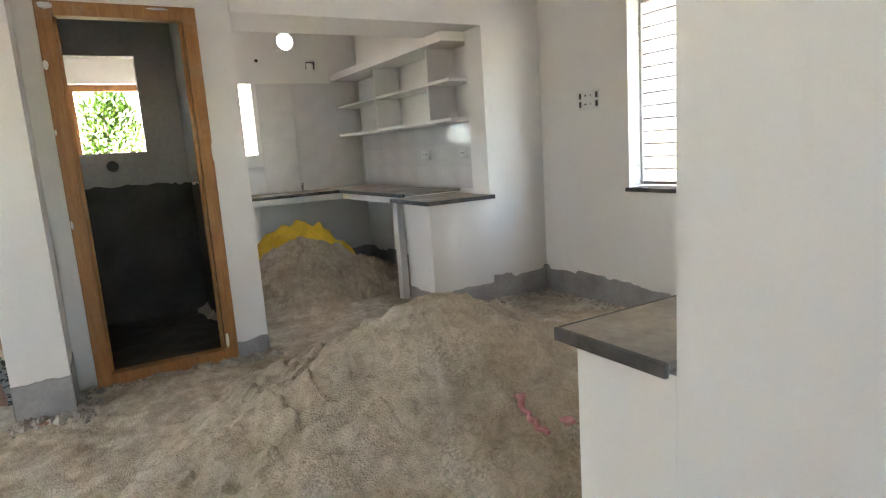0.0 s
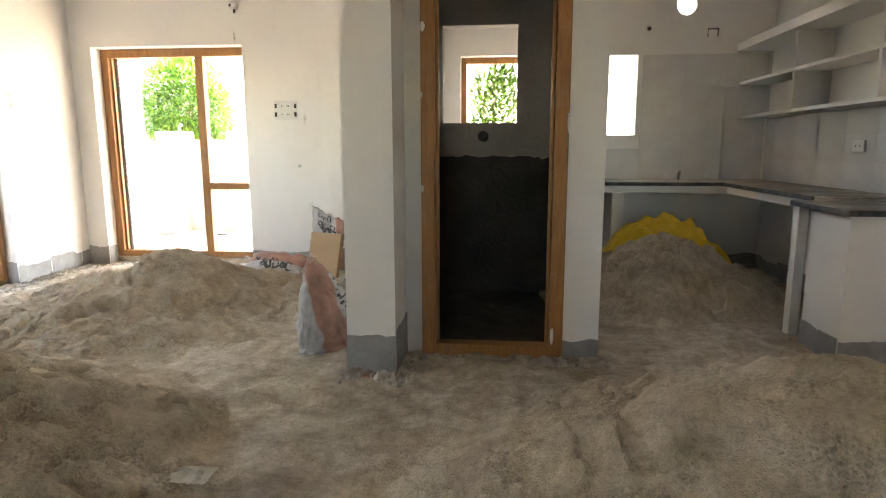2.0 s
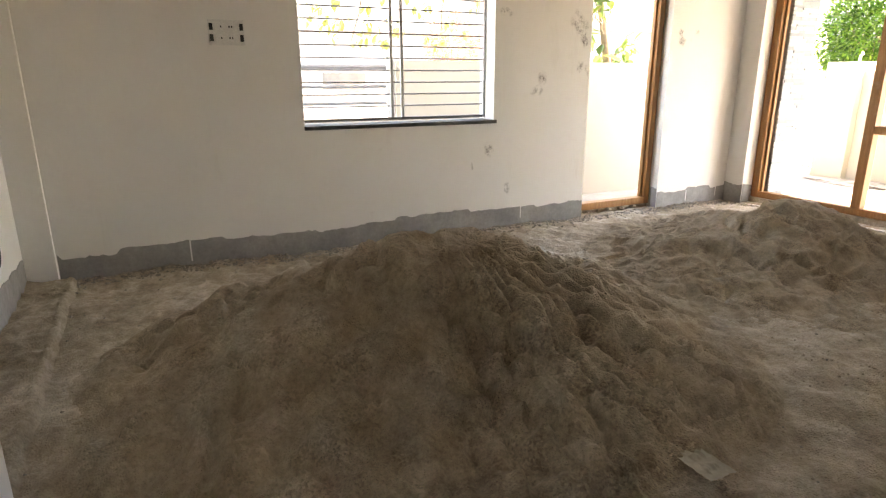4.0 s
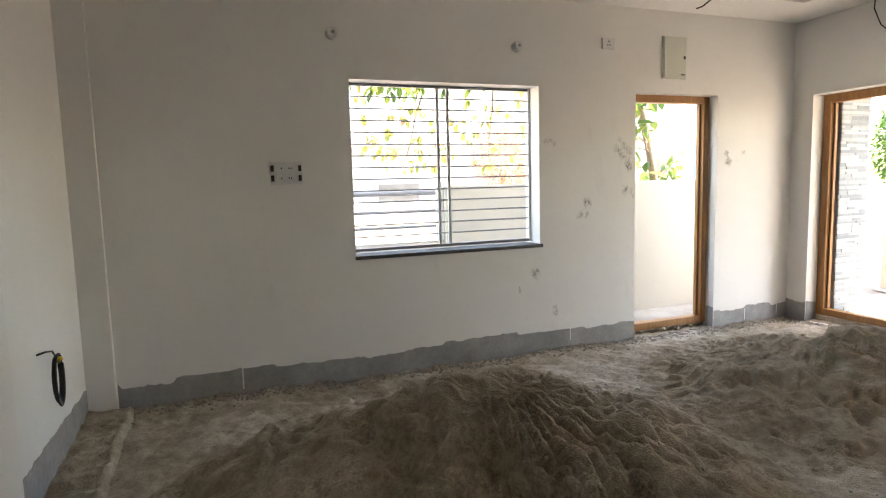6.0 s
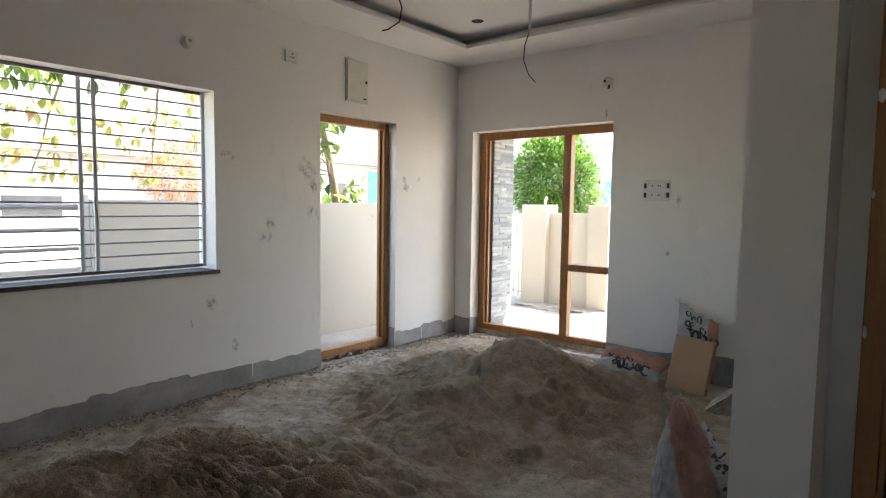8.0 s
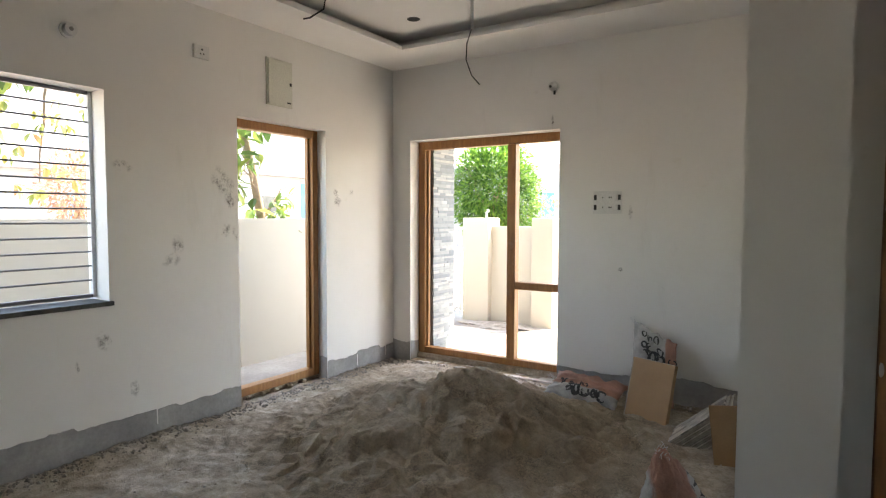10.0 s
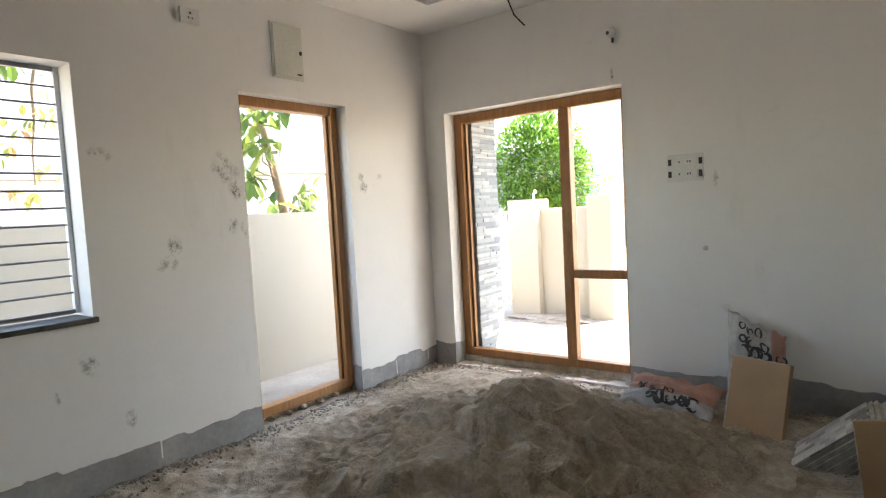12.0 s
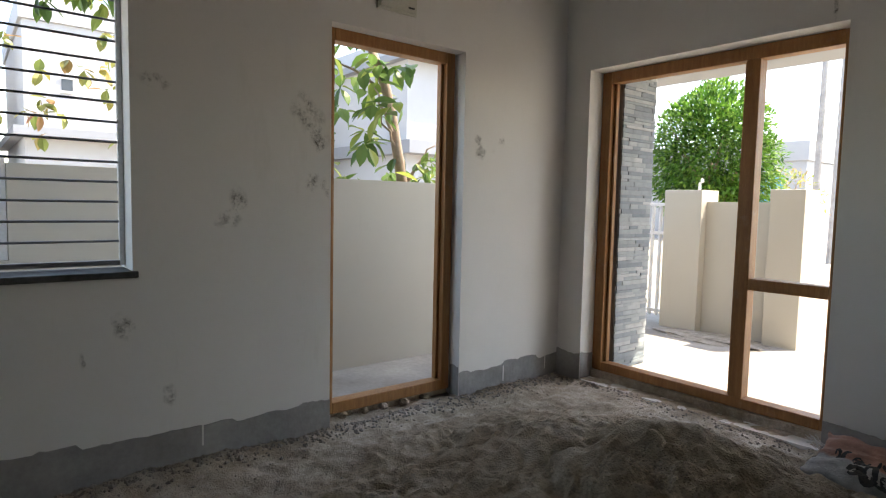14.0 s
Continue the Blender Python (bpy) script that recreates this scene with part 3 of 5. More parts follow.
heightfield("trim_mortar_ledge", XW + 0.052, -1.27, -0.188, 0.085, 0.014,
            lambda x, y: floor_height(x, y) + 0.034 * min(1, max(-0.6, (0.078 - y + 0.012 * smooth_noise(x, 1, 5, 3)) * 45)) + 0.012 * math.exp(-((y - 0.045) / 0.018) ** 2)
            + 0.010 * smooth_noise(x, y, 14.0, 4), M_FLOOR, "rough mortar ledge with a rounded lip along the wall", "ledge", "structure")
for y, z0, z1 in ((5.372, 0.03, 0.135), (5.79, 0.05, 0.14), (0.75, 0.03, 0.18), (3.4, 0.06, 0.16)):
    tagged(mesh_object("paint_drip", box(XW + 0.0045, y - 0.005, z0, XW + 0.007, y + 0.004, z1, 0.001), M_WALL), "white paint drip over the cement band", "paint drip", kind="structure")


# ---- sand heaps ----
sand_heap("sand_mound", 1.27, 1.90, 1.22, 1.22, 0.57, "tall heap of grey building sand in the dining space", rills=0.014, rill_dir=215, blunt=0.07, seed=2.0, lumps=0.6, dents=9, scarps=((225, 40, 0.22, 0.045), (250, 30, 0.50, 0.05), (205, 25, 0.60, 0.025), (275, 30, 0.34, 0.04)))
sand_heap("sand_mound", -1.99, 1.68, 1.17, 1.26, 0.545, "broad heap of sand with rills below the barred window", turn=12, rills=0.10, rill_dir=46, blunt=0.18, seed=7.0, lumps=1.0, material=M_SANDBROWN, dents=12, scarps=((-28, 42, 0.36, 0.10), (10, 30, 0.58, 0.075), (-75, 35, 0.30, 0.085), (-45, 40, 0.66, 0.07)))
sand_heap("sand_mound", -2.30, 4.64, 1.32, 1.45, 0.40, "low trampled heap of sand before the main door", blunt=0.05, seed=12.0, lumps=0.85, material=M_SANDDAMP, dents=34, far=0.72, power=1.35, scarps=((-110, 50, 0.26, 0.07), (190, 40, 0.12, 0.08), (-60, 40, 0.45, 0.06), (-150, 30, 0.5, 0.05)))
sand_heap("sand_mound", 1.62, 5.05, 0.92, 0.85, 0.50, "small heap of sand on the kitchen floor", blunt=0.08, seed=21.0, lumps=1.1, dents=8)


# ---- kitchen and dining fittings ----
def slab(name, label, category, pieces, edges):
    t = thing(name, label, category)
    for x0, y0, x1, y1, z in pieces:
        part("top", box(x0, y0, z - 0.018, x1, y1, z, 0.003), M_STONE, t, "dusty grey stone top")
    for x0, y0, x1, y1, z in edges:
        part("edge", box(x0, y0, z - 0.032, x1, y1, z - 0.001, 0.003), M_EDGE, t, "black polished edge")
    return t


KZ = 0.872
slab("kitchen_worktop", "L-shaped dusty granite worktop with black polished edges", "worktop",
     [(0.892, 5.62, 2.827, 6.197, KZ), (2.27, 4.10, 2.827, 5.62, KZ)],
     [(0.892, 5.605, 2.285, 5.62, KZ), (2.255, 4.10, 2.27, 5.605, KZ)])
slab("serving_counter", "granite serving counter on a white half wall", "counter",
     [(2.14, 3.468, 2.74, 4.098, 0.847)], [(2.128, 3.455, 2.74, 3.468, 0.847), (2.128, 3.468, 2.14, 4.098, 0.847)])
slab("wash_counter", "dusty granite wash counter with a chipped black edge", "counter",
     [(0.902, 0.324, 1.75, 0.622, 0.808)], [(0.89, 0.324, 0.902, 0.634, 0.808), (0.902, 0.622, 1.75, 0.634, 0.808)])
wc = wall("wall_wash_counter", "y", 0.3225, 0.59, 0.92, 1.05, -0.1, 0.776, label="white plastered support wall below the wash counter")


def worktop_support(name, label, boxes):
    t = thing(name, label, "counter support")
    for b in boxes:
        part("support_wall", box(*b, 0.004), M_WALL, t)


worktop_support("worktop_support", "white plastered slab and uprights carrying the kitchen worktop",
                [(0.893, 5.66, 0.775, 2.826, 6.195, 0.838), (1.33, 5.665, -0.05, 1.43, 6.19, 0.774), (2.31, 4.105, 0.775, 2.826, 5.655, 0.838), (2.15, 4.02, -0.05, 2.21, 4.095, 0.812)])


def kitchen_shelves():
    t = thing("wall_shelf", "white plastered concrete shelf unit built on the kitchen wall", "shelf")
    x0, x1 = 2.55, 2.826
    for z, h in ((1.44, 0.026), (1.748, 0.026)):
        part("shelf_board", box(x0, 3.735, z, x1, 6.195, z + h, 0.003), M_WALL, t)
    for y in (4.09, 5.16):
        part("upright", box(x0 + 0.004, y - 0.015, 1.466, x1, y + 0.015, 1.748, 0.003), M_WALL, t)
        part("upright", box(x0 + 0.004, y - 0.015, 1.774, x1, y + 0.015, 2.049, 0.003), M_WALL, t)
    part("loft_slab", box(2.50, 3.735, 2.05, x1, 6.195, 2.124, 0.004), M_WALL, t, "projecting white loft slab over the shelves")


kitchen_shelves()


def switch_box(name, label, axis, face, out, u, z, w=0.22, h=0.16):
    """An open modular switch box: a white frame of two rows with black clips at its ends."""
    t = thing(name, label, "switch board", group="switch boards")

    def bx(a, b, c, d, depth, base=0.0):
        p, q = sorted((face + out * base, face + out * depth))
        return box(p, a, c, q, b, d, 0.002) if axis == "x" else box(a, p, c, b, q, d, 0.002)

    part("plate", bx(u - w / 2, u + w / 2, z - h / 2, z + h / 2, 0.006), M_PLASTIC, t)
    for zz in (z + h * 0.22, z - h * 0.22):
        part("switch_plate", bx(u - w * 0.33, u + w * 0.33, zz - h * 0.15, zz + h * 0.15, 0.014, 0.006), M_PLASTIC, t)
        for s in (-1, 1):
            part("clip", bx(u + s * w * 0.42 - 0.011, u + s * w * 0.42 + 0.011, zz - 0.021, zz + 0.021, 0.010, 0.006), M_BLACK, t, "black metal clip")
        for k in (-0.15, 0.08, 0.15):
            part("slot", bx(u + k * w - 0.004, u + k * w + 0.004, zz - 0.006, zz + 0.006, 0.0155, 0.014), M_BLACK, t)


switch_box("switch_board", "white open switch board with black clips on the window wall", "x", XW, 1, 1.115, 1.51, 0.22, 0.155)
switch_box("switch_board", "white switch board with black clips beside the main door", "y", YN, -1, -1.737, 1.533, 0.23, 0.18)
switch_box("switch_board", "white switch board with black clips on the dining wall", "x", 3.27, -1, 2.95, 1.51, 0.20, 0.14)


def meter_box():
    t = thing("distribution_box", "ivory metal distribution box above the side door", "distribution box")
    part("body", box(XW, 4.335, 2.27, XW + 0.012, 4.595, 2.63, 0.003), M_PANEL, t)
    part("cover", box(XW + 0.012, 4.348, 2.283, XW + 0.022, 4.582, 2.617, 0.004), M_PANEL, t)
    part("latch", box(XW + 0.022, 4.556, 2.44, XW + 0.03, 4.573, 2.465, 0.002), M_BLACK, t, "small black latch")
    part("badge", box(XW + 0.022, 4.53, 2.302, XW + 0.024, 4.57, 2.312), M_BLACK, t, "small dark badge")


def wall_socket(name, label, boxes, dots, parent_cat="socket"):
    t = thing(name, label, parent_cat)
    part("plate", box(*boxes, 0.004), M_PLASTIC, t)
    for d in dots:
        part("socket_hole", box(*d), M_BLACK, t)


meter_box()
wall_socket("wall_socket", "white three-pin wall socket high on the window wall", (XW, 3.71, 2.485, XW + 0.022, 3.83, 2.575),
            [(XW + 0.022, 3.765, 2.54, XW + 0.024, 3.777, 2.552), (XW + 0.022, 3.755, 2.513, XW + 0.024, 3.763, 2.523), (XW + 0.022, 3.779, 2.513, XW + 0.024, 3.787, 2.523)])
wall_socket("wall_socket", "white double socket on the tiled kitchen wall", (2.806, 4.60, 1.14, 2.819, 4.74, 1.22), [(2.803, 4.64, 1.175, 2.806, 4.65, 1.185), (2.803, 4.69, 1.175, 2.806, 4.70, 1.185)])
wall_socket("wall_socket", "white socket on the tiled kitchen wall near the counter", (2.806, 3.95, 1.14, 2.819, 4.05, 1.22), [(2.803, 3.98, 1.175, 2.806, 3.99, 1.185), (2.803, 4.01, 1.175, 2.806, 4.02, 1.185)])


def disc(axis, p, q, u, z, r, sides=20):
    return tube([(p, u, z), (q, u, z)] if axis == "x" else [(u, p, z), (u, q, z)], r, sides)


def lamp_holder(name, label, axis, face, out, u, z):
    t = thing(name, label, "lamp holder", group="lamp holders")
    part("rose", disc(axis, face, face + out * 0.012, u, z, 0.045), M_PLASTIC, t)
    part("cap", disc(axis, face + out * 0.012, face + out * 0.05, u, z, 0.034), M_PLASTIC, t)
    part("socket", disc(axis, face + out * 0.05, face + out * 0.053, u, z, 0.012), M_CEMENT, t, "grey socket mouth")


lamp_holder("lamp_holder", "white round lamp holder above the barred window", "x", XW, 1, 2.92, 2.46)
lamp_holder("lamp_holder", "white round lamp holder high on the window wall", "x", XW, 1, 1.472, 2.47)


def cctv():
    t = thing("dome_camera", "small white round fitting with a dark eye above the door", "wall fitting")
    part("base", disc("y", YN, YN - 0.02, -2.2, 2.50, 0.042), M_PLASTIC, t)
    part("ball", blob(-2.2, YN - 0.04, 2.495, 0.036, 0.036, 0.036, 0.0, 3), M_PLASTIC, t, smooth=True)
    part("eye", blob(-2.205, YN - 0.072, 2.49, 0.013, 0.008, 0.013, 0.0, 2), M_BLACK, t, "dark round eye")
    part("wire_stub", tube([(-2.19, YN - 0.02, 2.46), (-2.187, YN - 0.026, 2.445), (-2.19, YN - 0.026, 2.43)], 0.010, 8), M_BLACK, t, "short dark wire stub")


cctv()


def hanging_wire(label, pts, radius, pipe=None):
    t = thing("hanging_wire", label, "wire", group="ceiling wires")
    if pipe:
        part("conduit", tube(pipe, 0.011, 10), M_PLASTIC, t, "pale plastic conduit")
    part("wire", tube(pts, radius, 6), M_BLACK, t, "thin dark wire", smooth=True)


hanging_wire("thin black wire hanging from the tray ceiling", [(-2.40, 3.36, 2.962), (-2.41, 3.36, 2.80), (-2.39, 3.38, 2.62), (-2.37, 3.41, 2.52), (-2.38, 3.40, 2.44), (-2.43, 3.356, 2.395), (-2.46, 3.34, 2.39)], 0.0045)
hanging_wire("pale conduit and dark wire hanging from the tray ceiling", [(-2.20, 4.55, 2.62), (-2.225, 4.53, 2.52), (-2.23, 4.53, 2.42), (-2.20, 4.55, 2.32), (-2.155, 4.575, 2.262)], 0.004,
             [(-2.20, 4.55, 2.962), (-2.20, 4.55, 2.61)])
rose = thing("downlight_hole", "black disc for the dark inside of a round downlight cut-out", "light cut-out")
# Not cut through: a full black disc paints the shade inside the hole.
part("rim", tube([(-3.03, 5.07, ZC + 0.1185), (-3.03, 5.07, ZC + 0.116)], 0.052, 20), M_BLACK, rose)

coil = thing("cable_coil", "coil of black cable hanging on the wall near the floor", "cable coil")
for k in range(4):
    r = 0.115 + 0.006 * k
    part("loop", tube([(-3.10 + r * 0.62 * math.cos(a) + 0.006 * k, -0.170 + 0.006 * k, 0.47 + r * math.sin(a)) for a in np.linspace(0, math.tau, 25)], 0.006, 6), M_BLACK, coil, smooth=True)
part("lead", tube([(-3.10, -0.165, 0.585), (-3.04, -0.165, 0.63), (-2.95, -0.17, 0.65), (-2.86, -0.185, 0.66)], 0.005, 6), M_BLACK, coil, smooth=True)
part("tie", blob(-3.08, -0.150, 0.578, 0.018, 0.02, 0.012), M_YELLOW, coil, "yellow cable tie")


# ---- wall holes and marks ----
def round_mark(name, label, category, axis, p, q, u, z, r, material):
    tagged(mesh_object(name, disc(axis, p, q, u, z, r), material), label, category)


# The wall stays whole; a black disc stands for the hole's shaded inside.
round_mark("waste_pipe_hole", "black disc for the dark inside of a pipe hole in the bathroom wall", "pipe hole", "y", 5.0, 4.994, 0.19, 1.262, 0.042, M_BLACK)


def exhaust_opening():
    """A square hole in the wall plated down to a round one."""
    bm = bmesh.new()
    n = 32
    rings = []
    for y in (6.197, 6.22):
        inner, outer = [], []
        for k in range(n):
            a = (k + 0.5) * math.tau / n
            c, s = math.cos(a), math.sin(a)
            m = 0.105 / max(abs(c), abs(s))
            inner.append(bm.verts.new((2.03 + 0.088 * c, y, 2.475 + 0.088 * s)))
            outer.append(bm.verts.new((2.03 + m * c, y, 2.475 + m * s)))
        rings.append((inner, outer))
    (i0, o0), (i1, o1) = rings
    for k in range(n):
        q = (k + 1) % n
        for f in ((i0[k], i0[q], o0[q], o0[k]), (i1[k], o1[k], o1[q], i1[q]), (i0[k], i1[k], i1[q], i0[q]), (o0[k], o0[q], o1[q], o1[k])):
            bm.faces.new(f)
    tagged(mesh_object("window_exhaust", bm, M_WALL), "round exhaust fan opening high in the kitchen wall", "vent", kind="structure")


exhaust_opening()
# Again a black disc in place of the shade within a pipe hole.
round_mark("pipe_stub_hole", "small black disc for the dark inside of a pipe hole in the kitchen wall", "pipe hole", "y", 6.2, 6.196, 1.70, 2.27, 0.018, M_BLACK)
br = thing("wall_bracket", "small dark conduit bracket on the kitchen wall", "bracket")
part("hook", tube([(2.23, 6.195, 2.19), (2.23, 6.185, 2.255), (2.32, 6.185, 2.255), (2.32, 6.195, 2.19)], 0.006, 6), M_BLACK, br)
tap = thing("water_tap_stub", "short grey tap stub on the kitchen worktop", "tap")
part("stub", tube([(1.99, 5.98, 0.87), (1.99, 5.98, 0.93), (1.985, 5.95, 0.955)], 0.014, 8), M_CEMENT, tap)


def stain_material():
    """Dirt rubbed on by hand: thin at its rim, broken up by the wall's grain."""
    n = Nodes("dirty hand smudge", 0.9)
    n.bsdf.inputs["Base Color"].default_value = (0.17, 0.138, 0.092, 1)
    rim = n.tree.nodes.new("ShaderNodeUVMap")
    reach = n.tree.nodes.new("ShaderNodeVectorMath")
    reach.operation = "LENGTH"
    n.link(rim.outputs[0], reach.inputs[0])
    body = n.ramp(reach.outputs["Value"], [(0.45, grey(1)), (1.0, grey(0))])
    blot = n.ramp(n.noise(16, 4, 0.7), [(0.40, grey(0)), (0.58, grey(1))])
    grain = n.ramp(n.noise(48, 6, 0.75), [(0.40, grey(0.05)), (0.60, grey(0.7))])
    n.link(n.mix(n.mix(body, blot, 1.0, "MULTIPLY"), grain, 1.0, "MULTIPLY"), n.bsdf.inputs["Alpha"])
    return n.mat


M_STAIN = stain_material()


def stain(axis, face, out, u, z, w, h, tilt=0.0):
    bm = bmesh.new()
    uv = bm.loops.layers.uv.new("rim")

    def place(du, dz):
        du, dz = du * math.cos(tilt) - dz * math.sin(tilt), du * math.sin(tilt) + dz * math.cos(tilt)
        return bm.verts.new((face + out * 0.003, u + du, z + dz) if axis == "x" else (u + du, face + out * 0.003, z + dz))

    middle, ring = place(0, 0), []
    for k in range(18):
        a = k * math.tau / 18
        r = 1.05 + 0.45 * noise.noise(Vector((u * 5 + math.cos(a) * 1.6, z * 5, math.sin(a) * 1.6)))
        ring.append((place(w * r * math.cos(a), h * r * math.sin(a)), (math.cos(a), math.sin(a))))
    for (p, pu), (q, qu) in zip(ring, ring[1:] + ring[:1]):
        f = bm.faces.new((middle, p, q))
        for loop in f.loops:
            loop[uv].uv = (0, 0) if loop.vert is middle else pu if loop.vert is p else qu
    tagged(mesh_object("wall_smudge", bm, M_STAIN), "dirty hand smudge on the white wall", "smudge", kind="structure")


for u, z, w, h, tl in ((3.53, 1.13, 0.075, 0.045, 0.4), (3.575, 1.22, 0.05, 0.07, 0.2), (3.22, 1.72, 0.07, 0.035, -0.2), (3.93, 1.66, 0.08, 0.11, 0.6), (3.95, 1.32, 0.05, 0.05, 0), 
                       (3.08, 0.66, 0.045, 0.07, 0.5), (5.12, 1.55, 0.05, 0.05, 0), (5.3, 1.63, 0.035, 0.03, 0.3), (4.0, 1.52, 0.05, 0.07, 0.3),
                       (4.03, 1.29, 0.03, 0.06, 0.4), (3.256, 0.33, 0.03, 0.05, 0.2), (2.92, 0.53, 0.012, 0.04, 0.1), (5.1, 1.62, 0.03, 0.05, 0.5)):
    stain("x", XW, 1, u, z, w, h, tl)
for u, z, w, h, tl in ((-1.62, 1.0, 0.02, 0.02, 0), (-1.3, 0.86, 0.015, 0.03, 0), (-1.55, 1.45, 0.02, 0.06, 0), (-2.21, 2.22, 0.012, 0.07, 0)):
    stain("y", YN, -1, u, z, w, h, tl)
stain("y", 2.578, -1, 3.36, 0.98, 0.03, 0.09, 0.2)
stain("y", 2.578, -1, 3.385, 1.9, 0.02, 0.16, 0.0)


# ---- loose things on the floor ----
def sack(name, label, sx, sy, sz, m, neck, seed, material, soft=0.62, crease=1.0):
    """A woven sack: a creased pillow; neck gathers its upper end to a point."""
    bm = bmesh.new()
    bmesh.ops.create_icosphere(bm, subdivisions=6, radius=1.0)
    for v in bm.verts:
        p = v.co.copy()
        q = Vector([math.copysign(abs(c) ** soft, c) for c in p])
        k = 1 + crease * (0.16 * noise.fractal(p * 1.9 + Vector((seed, 0, 0)), 1.0, 2.0, 3) + 0.10 * (0.5 - abs(noise.noise(p * 3.4 + Vector((0, seed, 0))))) * 2
                          + 0.035 * (0.5 - abs(noise.noise(p * 9.0 + Vector((0, 0, seed))))) * 2)
        up = (q.z + 1) / 2
        w = 1 - neck * up ** 1.15
        v.co = Vector((q.x * sx * k * w, q.y * sy * k * w, q.z * sz * (1 + 0.10 * crease * noise.noise(p * 2.6 + Vector((seed, seed, 0))))))
    t = thing(name, label, "cement sack", group="cement sacks")
    t.matrix_world = m
    body = part("body", bm, material, t, smooth=True)
    return t, body


def pillow(name, label, sx, sz, thick, m, seed, material, slant=0.0, rows=(), pinch=0.1):
    """A flat woven sack: two creased sheets sewn along their edges, with drawn-out corners and strokes of black print on the front."""
    n = 40

    def surface(u, w, side):
        edge = max(0.0, (1 - abs(u) ** 3.2) * (1 - abs(w) ** 3.2)) ** 0.55
        fold = 0.5 - abs(noise.noise(Vector((u * 1.7 + seed, w * 2.1, seed + side)))) * 1.9
        fine = noise.fractal(Vector((u * 3.4, w * 3.4 + seed, side * 2.0)), 1.0, 2.0, 4)
        x = sx * u * (1 - pinch * (1 - w * w)) * (1 + 0.05 * noise.noise(Vector((w * 4, seed, 2))))
        z = sz * w * (1 - pinch * (1 - u * u)) + slant * u * (w + 1) / 2 + 0.03 * noise.noise(Vector((u * 4, seed, 5))) * abs(w)
        y = side * thick * edge * (0.78 + 0.34 * fold + 0.20 * fine) + 0.020 * noise.noise(Vector((u * 3, w * 3, seed))) * (1 - edge)
        return Vector((x, y, z))

    t = thing(name, label, "cement sack", group="cement sacks")
    t.matrix_world = m
    bm = bmesh.new()
    grid = {}
    for side in (-1, 1):
        for j in range(n + 1):
            for i in range(n + 1):
                rim = i in (0, n) or j in (0, n)
                key = (0 if rim else side, i, j)
                if key not in grid:
                    grid[key] = bm.verts.new(surface(i / n * 2 - 1, j / n * 2 - 1, side))
        for j in range(n):
            for i in range(n):
                q = [grid[(0 if a in (0, n) or b in (0, n) else side, a, b)] for a, b in ((i, j), (i + 1, j), (i + 1, j + 1), (i, j + 1))]
                bm.faces.new(q if side < 0 else q[::-1])
    part("body", bm, material, t, smooth=True)
    rnd = random.Random(int(seed * 7))
    for w0, h, u0, u1, wide in rows:
        u = u0
        while u < u1:
            cw = h * sz / sx * rnd.uniform(0.55, 1.0)
            for _ in range(2):
                bm = bmesh.new()
                a0, sweep, rr = rnd.uniform(0, 6.3), rnd.choice((-1, 1)) * rnd.uniform(2.0, 4.6), rnd.uniform(0.55, 1.0)
                cu, cwv = u + cw * rnd.uniform(0.3, 0.7), w0 + h * rnd.uniform(-0.15, 0.15)
                pts = [surface(cu + cw * 0.5 * rr * math.cos(a0 + sweep * k / 9), cwv + h * 0.5 * rr * math.sin(a0 + sweep * k / 9), -1) + Vector((0, -0.0022, 0)) for k in range(10)]
                rail_a, rail_b = [], []
                for k, p in enumerate(pts):
                    d = (pts[min(k + 1, 9)] - pts[max(k - 1, 0)]).normalized()
                    s = Vector((d.z, 0, -d.x)) * wide * (0.35 + 0.65 * math.sin(math.pi * (k + 0.6) / 10.2))
                    rail_a.append(bm.verts.new(p + s))
                    rail_b.append(bm.verts.new(p - s))
                for k in range(9):
                    bm.faces.new((rail_a[k], rail_a[k + 1], rail_b[k + 1], rail_b[k]))
                part("printed_stroke", bm, M_BLACK, t, "black printed stroke")
            u += cw * 1.12
    return t


s1 = pillow("cement_sack", "printed orange and white cement sack lying by the main door", 0.31, 0.142, 0.080, pose(-1.78, 5.60, 0.088, -60, 1, -10), 3.0, M_SACKS[0],
            rows=((-0.12, 0.42, -0.72, 0.15, 0.008), (-0.52, 0.62, -0.45, 0.70, 0.019)), pinch=0.08)
s2 = pillow("cement_sack", "printed white and orange sack standing against the wall", 0.165, 0.275, 0.055, pose(-1.315, 5.755, 0.29, -7, 0, -4), 8.0, M_SACKS[1], -0.075,
            rows=((0.80, 0.20, -0.62, 0.10, 0.005), (0.56, 0.22, -0.55, 0.45, 0.007), (0.32, 0.28, -0.5, 0.72, 0.010), (0.02, 0.24, -0.5, 0.7, 0.008)), pinch=0.05)
s3, _ = sack("cement_sack", "half-empty orange and grey sack slumped beside the column", 0.22, 0.17, 0.325, pose(-0.70, 3.54, 0.238, 8, -13, 25), 0.84, 14.0, M_SACKS[2], 0.7, 1.25)
